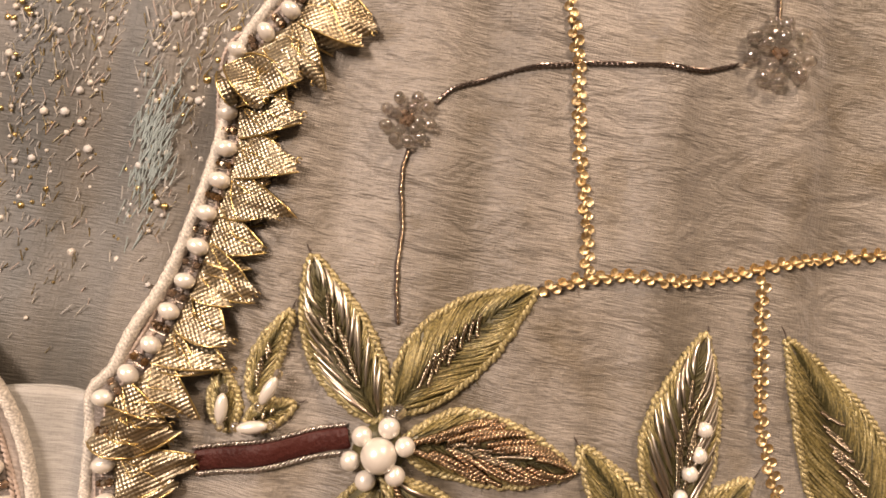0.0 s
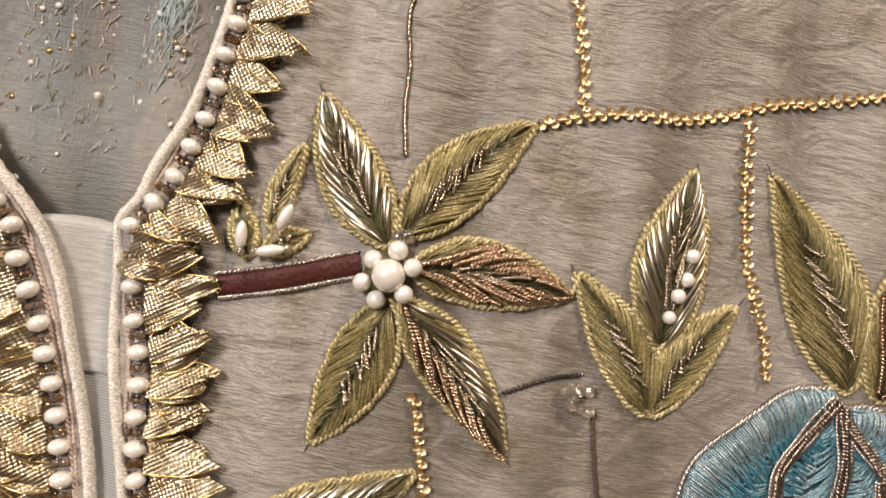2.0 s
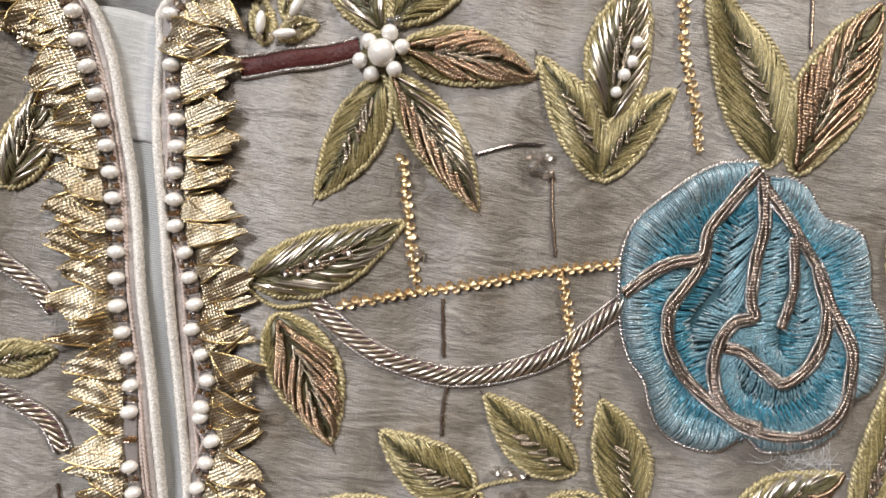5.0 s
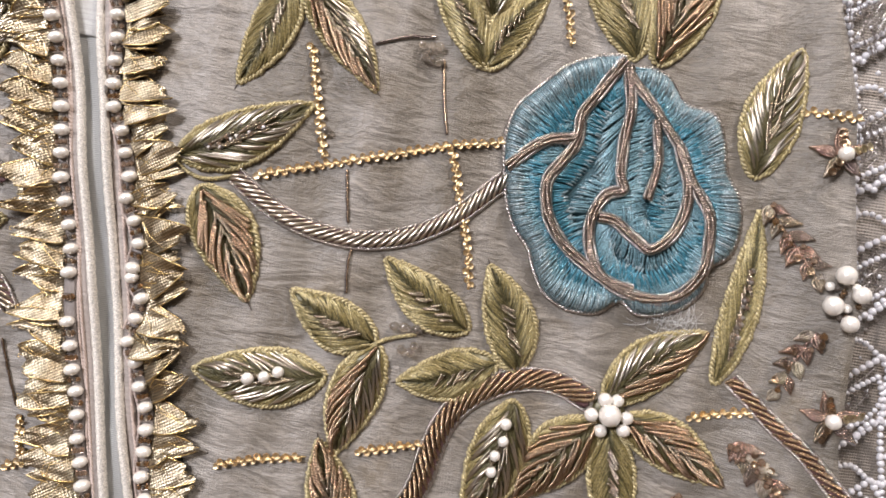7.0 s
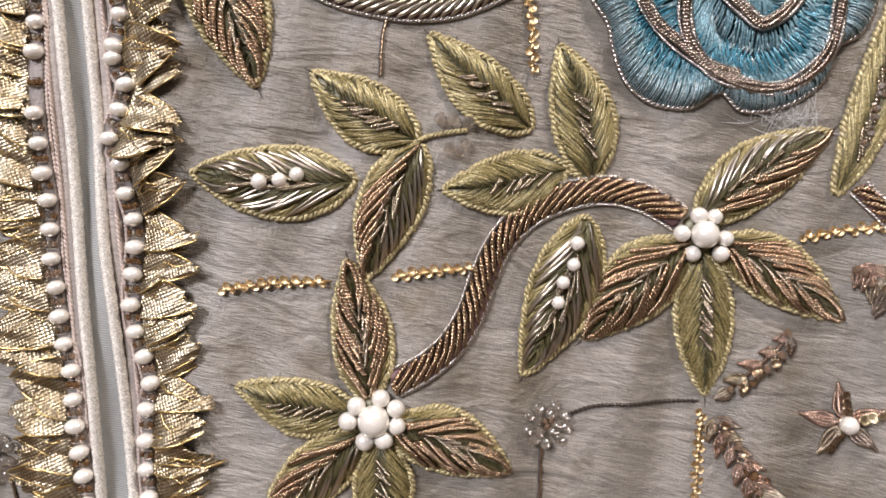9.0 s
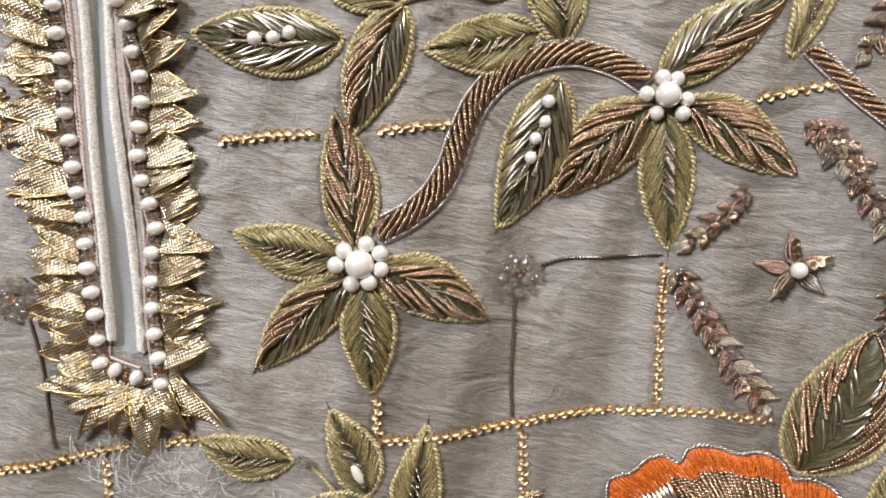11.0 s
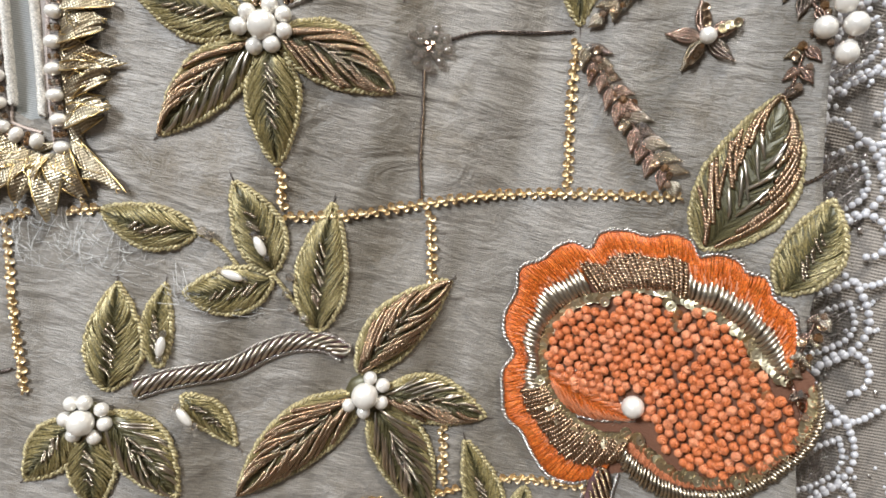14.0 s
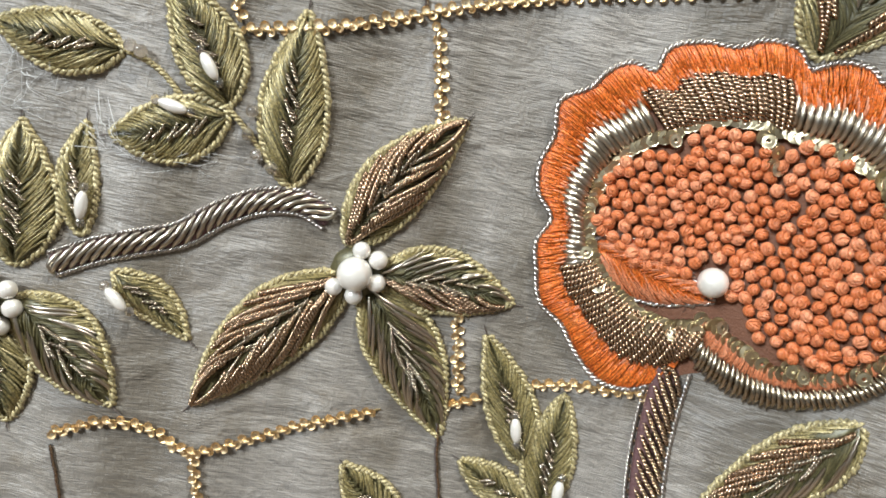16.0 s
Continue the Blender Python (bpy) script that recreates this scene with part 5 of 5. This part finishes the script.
flower((0.0171, 1.0056), 0.0037, [(0.0132, 1.0101), (0.0169, 1.0112), (0.0216, 1.0099), (0.0230, 1.0060), (0.0208, 1.0016), (0.0152, 1.0013), (0.0121, 1.0052)], 0.0021, [
    ("S", (0.0219, 1.0078), (0.0455, 0.9877), 0.0169, 0.0016),
    ("O", (0.0188, 1.0021), (0.0224, 0.9788), 0.0137, 0.0000),
    ("O", (0.0137, 1.0035), (0.0016, 0.9836), 0.0132, 0.0000),
])
flower((0.0924, 1.0267), 0.0039, [(0.0929, 1.0320), (0.0968, 1.0305), (0.0972, 1.0253), (0.0929, 1.0217), (0.0883, 1.0229)], 0.0021, [
    ("B", (0.0894, 1.0323), (0.1097, 1.0639), 0.0144, 0.0018),
    ("M", (0.0968, 1.0269), (0.1283, 1.0260), 0.0146, 0.0013),
    ("B", (0.0907, 1.0256), (0.0621, 0.9905), 0.0166, -0.0017),
    ("S", (0.0954, 1.0239), (0.1183, 0.9910), 0.0160, 0.0013),
])
leaf("O", (0.1396, 0.9876), (0.1242, 1.0175), 0.0110, -0.0008, ovals=[((0.1353, 0.9970), -14)])
leaf("O", (0.1455, 0.9777), (0.1450, 1.0077), 0.0114, 0.0008, ovals=[((0.1479, 0.9846), 0)])
leaf("O", (0.1426, 0.9784), (0.1244, 0.9860), 0.0089, 0.0008)
leaf("O", (0.1132, 0.9659), (0.0975, 0.9806), 0.0112, 0.0008)
leaf("B", (0.1742, 1.0886), (0.1818, 1.1310), 0.0205, -0.0017, silver_mid=True)
leaf("O", (0.1925, 1.0817), (0.1972, 1.1075), 0.0128, -0.0011)
stem("bronze", [(0.1649, 1.0202), (0.1648, 1.0086), (0.1655, 0.9961), (0.1676, 0.9824)], 0.0072)
leaf("M", (0.1978, 1.0207), (0.1772, 0.9907), 0.0122, 0.0009)
# orange flower
ORANGE_TOP = [(0.1639, 1.0169), (0.1585, 1.0130), (0.1510, 1.0131), (0.1439, 1.0188), (0.1402, 1.0236), (0.1341, 1.0280), (0.1316, 1.0354), (0.1303, 1.0413), (0.1324, 1.0471), (0.1284, 1.0522), (0.1273, 1.0572), (0.1291, 1.0653), (0.1285, 1.0719), (0.1348, 1.0767), (0.1366, 1.0796), (0.1415, 1.0827), (0.1464, 1.0819), (0.1477, 1.0863), (0.1547, 1.0891), (0.1606, 1.0889), (0.1644, 1.0908), (0.1715, 1.0897), (0.1736, 1.0864), (0.1771, 1.0881), (0.1824, 1.0873), (0.1840, 1.0854), (0.1882, 1.0852), (0.1917, 1.0802), (0.1955, 1.0785), (0.1978, 1.0733), (0.1981, 1.0674)]
ORANGE_IN = [(0.1680, 1.0309), (0.1623, 1.0291), (0.1559, 1.0297), (0.1507, 1.0325), (0.1456, 1.0369), (0.1415, 1.0423), (0.1401, 1.0463), (0.1393, 1.0496), (0.1394, 1.0531), (0.1402, 1.0567), (0.1418, 1.0606), (0.1435, 1.0636), (0.1454, 1.0657), (0.1480, 1.0681), (0.1508, 1.0697), (0.1535, 1.0717), (0.1562, 1.0731), (0.1589, 1.0743), (0.1617, 1.0751), (0.1652, 1.0755), (0.1694, 1.0756), (0.1723, 1.0749), (0.1760, 1.0736), (0.1794, 1.0731), (0.1828, 1.0719), (0.1856, 1.0705), (0.1885, 1.0684), (0.1916, 1.0656), (0.1938, 1.0634), (0.1959, 1.0619), (0.1978, 1.0611)]
ORANGE_LOW = [(0.2035, 1.0628), (0.2054, 1.0568), (0.2059, 1.0478), (0.2038, 1.0397), (0.1999, 1.0320), (0.1943, 1.0248), (0.1874, 1.0212), (0.1796, 1.0198), (0.1719, 1.0216), (0.1656, 1.0261)]
ORANGE_LOW_IN = [(0.2025, 1.0600), (0.2031, 1.0550), (0.2024, 1.0484), (0.2005, 1.0420), (0.1972, 1.0358), (0.1929, 1.0308), (0.1866, 1.0276), (0.1806, 1.0276), (0.1742, 1.0305), (0.1676, 1.0339)]
KNOTS = [(0.1452, 1.0597), (0.1495, 1.0651), (0.1559, 1.0643), (0.1577, 1.0698), (0.1644, 1.0726), (0.1695, 1.0692), (0.1730, 1.0662), (0.1759, 1.0712), (0.1822, 1.0693), (0.1872, 1.0663), (0.1902, 1.0612), (0.1953, 1.0570), (0.2006, 1.0515), (0.2010, 1.0470), (0.1982, 1.0392), (0.1924, 1.0330), (0.1841, 1.0298), (0.1779, 1.0330), (0.1733, 1.0379), (0.1675, 1.0408), (0.1597, 1.0416), (0.1516, 1.0425), (0.1451, 1.0459), (0.1433, 1.0541)]
ORANGE_PETAL = [(0.1424, 1.0434), (0.1483, 1.0429), (0.1566, 1.0414), (0.1647, 1.0398), (0.1691, 1.0371), (0.1657, 1.0323), (0.1593, 1.0300), (0.1528, 1.0305), (0.1468, 1.0349)]
ORANGE_SEQ = [(0.1521, 1.0690), (0.1688, 1.0722), (0.1709, 1.0704), (0.1717, 1.0671), (0.1880, 1.0682), (0.1895, 1.0656), (0.1899, 1.0626), (0.1403, 1.0420), (0.1420, 1.0380), (0.1445, 1.0352), (0.1482, 1.0318), (0.1527, 1.0296), (0.1574, 1.0285), (0.1621, 1.0287), (0.1661, 1.0307), (0.1700, 1.0331), (0.1760, 1.0290), (0.1831, 1.0284), (0.1852, 1.0278), (0.1941, 1.0309), (0.1970, 1.0341), (0.1972, 1.0639), (0.1937, 1.0563)]
orange_flower(ORANGE_TOP, ORANGE_IN, ORANGE_LOW, ORANGE_LOW_IN, KNOTS, ORANGE_PETAL, ORANGE_SEQ, (0.1667, 1.0413), 0.0032)
# sequin chains
sequin_chain([(0.0222, 1.4028), (0.0243, 1.3960), (0.0273, 1.3870), (0.0305, 1.3696), (0.0347, 1.3527), (0.0366, 1.3427)])
sequin_chain([(0.0271, 1.3382), (0.0320, 1.3403), (0.0399, 1.3430), (0.0578, 1.3452), (0.0675, 1.3479), (0.0796, 1.3528), (0.0910, 1.3556), (0.1012, 1.3584), (0.1170, 1.3630)])
sequin_chain([(0.0743, 1.3486), (0.0755, 1.3330), (0.0788, 1.3156), (0.0844, 1.3010), (0.0871, 1.2908)])
sequin_chain([(0.0103, 1.2766), (0.0143, 1.2620), (0.0195, 1.2440)])
sequin_chain([(0.0003, 1.2348), (0.0138, 1.2397), (0.0259, 1.2437), (0.0408, 1.2489), (0.0559, 1.2541), (0.0726, 1.2586)])
sequin_chain([(0.0572, 1.2533), (0.0614, 1.2408), (0.0664, 1.2266), (0.0697, 1.2134)])
sequin_chain([(0.0038, 1.1474), (0.0160, 1.1512), (0.0304, 1.1543)])
sequin_chain([(0.0447, 1.1581), (0.0545, 1.1612), (0.0642, 1.1637)])
sequin_chain([(0.1427, 1.1857), (0.1517, 1.1892), (0.1604, 1.1920)])
sequin_chain([(0.1297, 1.1374), (0.1322, 1.1192), (0.1364, 1.0972)])
sequin_chain([(0.0602, 1.0729), (0.0762, 1.0765), (0.0981, 1.0846), (0.1135, 1.0900), (0.1359, 1.0955), (0.1655, 1.1008)])
sequin_chain([(0.0574, 1.0860), (0.0599, 1.0742)])
sequin_chain([(0.1000, 1.0827), (0.1047, 1.0622)])
sequin_chain([(-0.0463, 1.0440), (-0.0324, 1.0488), (-0.0136, 1.0575), (-0.0077, 1.0601)])
sequin_chain([(-0.0142, 1.0553), (-0.0090, 1.0349), (-0.0018, 1.0095)])
sequin_chain([(0.0021, 1.0624), (0.0111, 1.0653)])
sequin_chain([(0.0328, 0.9790), (0.0474, 0.9843), (0.0549, 0.9828), (0.0620, 0.9797), (0.0767, 0.9845), (0.0896, 0.9905), (0.1034, 0.9950)])
sequin_chain([(0.0641, 0.9791), (0.0667, 0.9677)])
sequin_chain([(0.1161, 1.0220), (0.1207, 1.0020)])
sequin_chain([(0.1177, 0.9989), (0.1251, 1.0022)])
sequin_chain([(0.1360, 1.0075), (0.1440, 1.0103), (0.1538, 1.0117), (0.1627, 1.0124)])
sequin_chain([(0.1551, 1.2829), (0.1614, 1.2827), (0.1720, 1.2818)])
sequin_chain([(-0.0602, 1.1343), (-0.0546, 1.1364), (-0.0525, 1.1371)])
sequin_chain([(-0.0572, 1.1506), (-0.0551, 1.1378)])
# beaded chains and dark threads
bead_chain([(-0.0003, 1.3720), (0.0026, 1.3757), (0.0080, 1.3788), (0.0157, 1.3822), (0.0247, 1.3848), (0.0339, 1.3870), (0.0423, 1.3880), (0.0533, 1.3890), (0.0617, 1.3924)])
thread_line([(-0.0042, 1.3618), (-0.0046, 1.3576), (-0.0026, 1.3450), (-0.0022, 1.3369), (-0.0002, 1.3262)])
thread_line([(0.0680, 1.4126), (0.0695, 1.4030)])
bead_chain([(0.0289, 1.2798), (0.0334, 1.2820), (0.0387, 1.2843), (0.0463, 1.2859)])
thread_line([(0.0497, 1.2794), (0.0517, 1.2683), (0.0545, 1.2573)])
thread_line([(0.0271, 1.2413), (0.0302, 1.2258)])
thread_line([(0.0324, 1.2185), (0.0325, 1.2117), (0.0335, 1.2048)])
thread_line([(0.1097, 1.3605), (0.1101, 1.3504), (0.1110, 1.3360), (0.1120, 1.3238)])
thread_line([(0.0902, 1.1204), (0.0922, 1.1092), (0.0937, 1.0985), (0.0967, 1.0853)])
bead_chain([(0.0953, 1.1298), (0.1005, 1.1327), (0.1124, 1.1356), (0.1284, 1.1393)])
bead_chain([(0.1949, 1.1146), (0.1915, 1.1108), (0.1862, 1.1074)])
thread_line([(-0.0413, 1.0890), (-0.0360, 1.0778), (-0.0323, 1.0660), (-0.0286, 1.0539)])
bead_chain([(-0.0258, 1.0051), (-0.0154, 1.0106), (-0.0064, 1.0151)])
thread_line([(0.0331, 0.9757), (0.0349, 0.9705), (0.0371, 0.9626)])
thread_line([(0.1172, 0.9949), (0.1183, 0.9871), (0.1215, 0.9742)])
thread_line([(-0.0669, 1.1724), (-0.0621, 1.1593), (-0.0593, 1.1529)])
# crystal bead flowers
crystal_flower((-0.0052, 1.3678), 0.0058)
crystal_flower((0.0703, 1.3964), 0.0077)
crystal_flower((0.0904, 1.1269), 0.0063)
crystal_flower((-0.0459, 1.0942), 0.0064)
bead_cluster([(0.0426, 1.2825), (0.0455, 1.2827), (0.0440, 1.2792), (0.0466, 1.2789), (0.0479, 1.2831), (0.0484, 1.2785), (0.0448, 1.2807)])
bead_cluster([(0.0188, 1.2519)])
bead_cluster([(0.0032, 1.3096), (0.0013, 1.3091)])
# bronze sprays, small flowers and pearl clusters by the side seam
bronze_spray((0.1328, 1.1354), (0.1621, 1.1043), 0.0087)
bronze_spray((0.1569, 1.1816), (0.1833, 1.1522), 0.0074)
bronze_spray((0.1458, 1.1606), (0.1350, 1.1443), 0.0075)
bronze_spray((0.1538, 1.2536), (0.1674, 1.2349), 0.0080)
bronze_spray((0.1700, 1.2188), (0.1643, 1.2002), 0.0077)
bronze_spray((0.1831, 1.1428), (0.1828, 1.1329), 0.0061)
bronze_spray((0.2009, 1.0789), (0.1985, 1.0630), 0.0048)
bronze_spray((0.1978, 1.0634), (0.2029, 1.0533), 0.0044)
bronze_spray((0.1583, 1.1811), (0.1692, 1.1686), 0.0082)
small_flower((0.1612, 1.1427), 0.0093)
small_flower((0.1680, 1.2709), 0.0079)
small_flower((0.1778, 1.1950), 0.0077)
pearl_cluster([(0.1847, 1.1472), (0.1870, 1.1532), (0.1898, 1.1483), (0.1896, 1.1414)], 0.0027)
pearl_cluster([(0.1735, 1.2367), (0.1718, 1.2276), (0.1765, 1.2233), (0.1778, 1.2319)], 0.0027)
stem("bronze", [(0.1526, 1.2001), (0.1594, 1.1947), (0.1662, 1.1888), (0.1734, 1.1840), (0.1850, 1.1729)], 0.0040)
# motifs of the other front half
leaf("S", (-0.0901, 1.2496), (-0.0852, 1.2784), 0.0125, -0.0012)
stem("silver", [(-0.0916, 1.2325), (-0.0862, 1.2290), (-0.0792, 1.2250), (-0.0736, 1.2200)], 0.0039)
leaf("O", (-0.0893, 1.2028), (-0.0718, 1.2086), 0.0091, 0.0000)
stem("silver", [(-0.0860, 1.1959), (-0.0792, 1.1937), (-0.0720, 1.1901), (-0.0662, 1.1820)], 0.0041)
# torn patch
torn_patch((0.0018, 1.0519), 0.0168)
torn_patch((0.0466, 1.0450), 0.0084)
torn_patch((0.1342, 1.2115), 0.0058)
# thin stalks
vine([(0.0449, 1.1916), (0.0477, 1.1933), (0.0521, 1.1950), (0.0565, 1.1964)])
vine([(0.0605, 1.0562), (0.0647, 1.0526), (0.0695, 1.0477), (0.0752, 1.0427)])
vine([(0.0824, 1.1912), (0.0862, 1.1904), (0.0901, 1.1895)])
vine([(0.0380, 1.0639), (0.0412, 1.0633), (0.0462, 1.0611), (0.0507, 1.0572)])
vine([(0.0404, 1.3029), (0.0413, 1.3055), (0.0417, 1.3077)])
vine([(-0.0261, 1.2366), (-0.0227, 1.2337), (-0.0165, 1.2312), (-0.0060, 1.2336)])
ribbons()
beaded_garment()
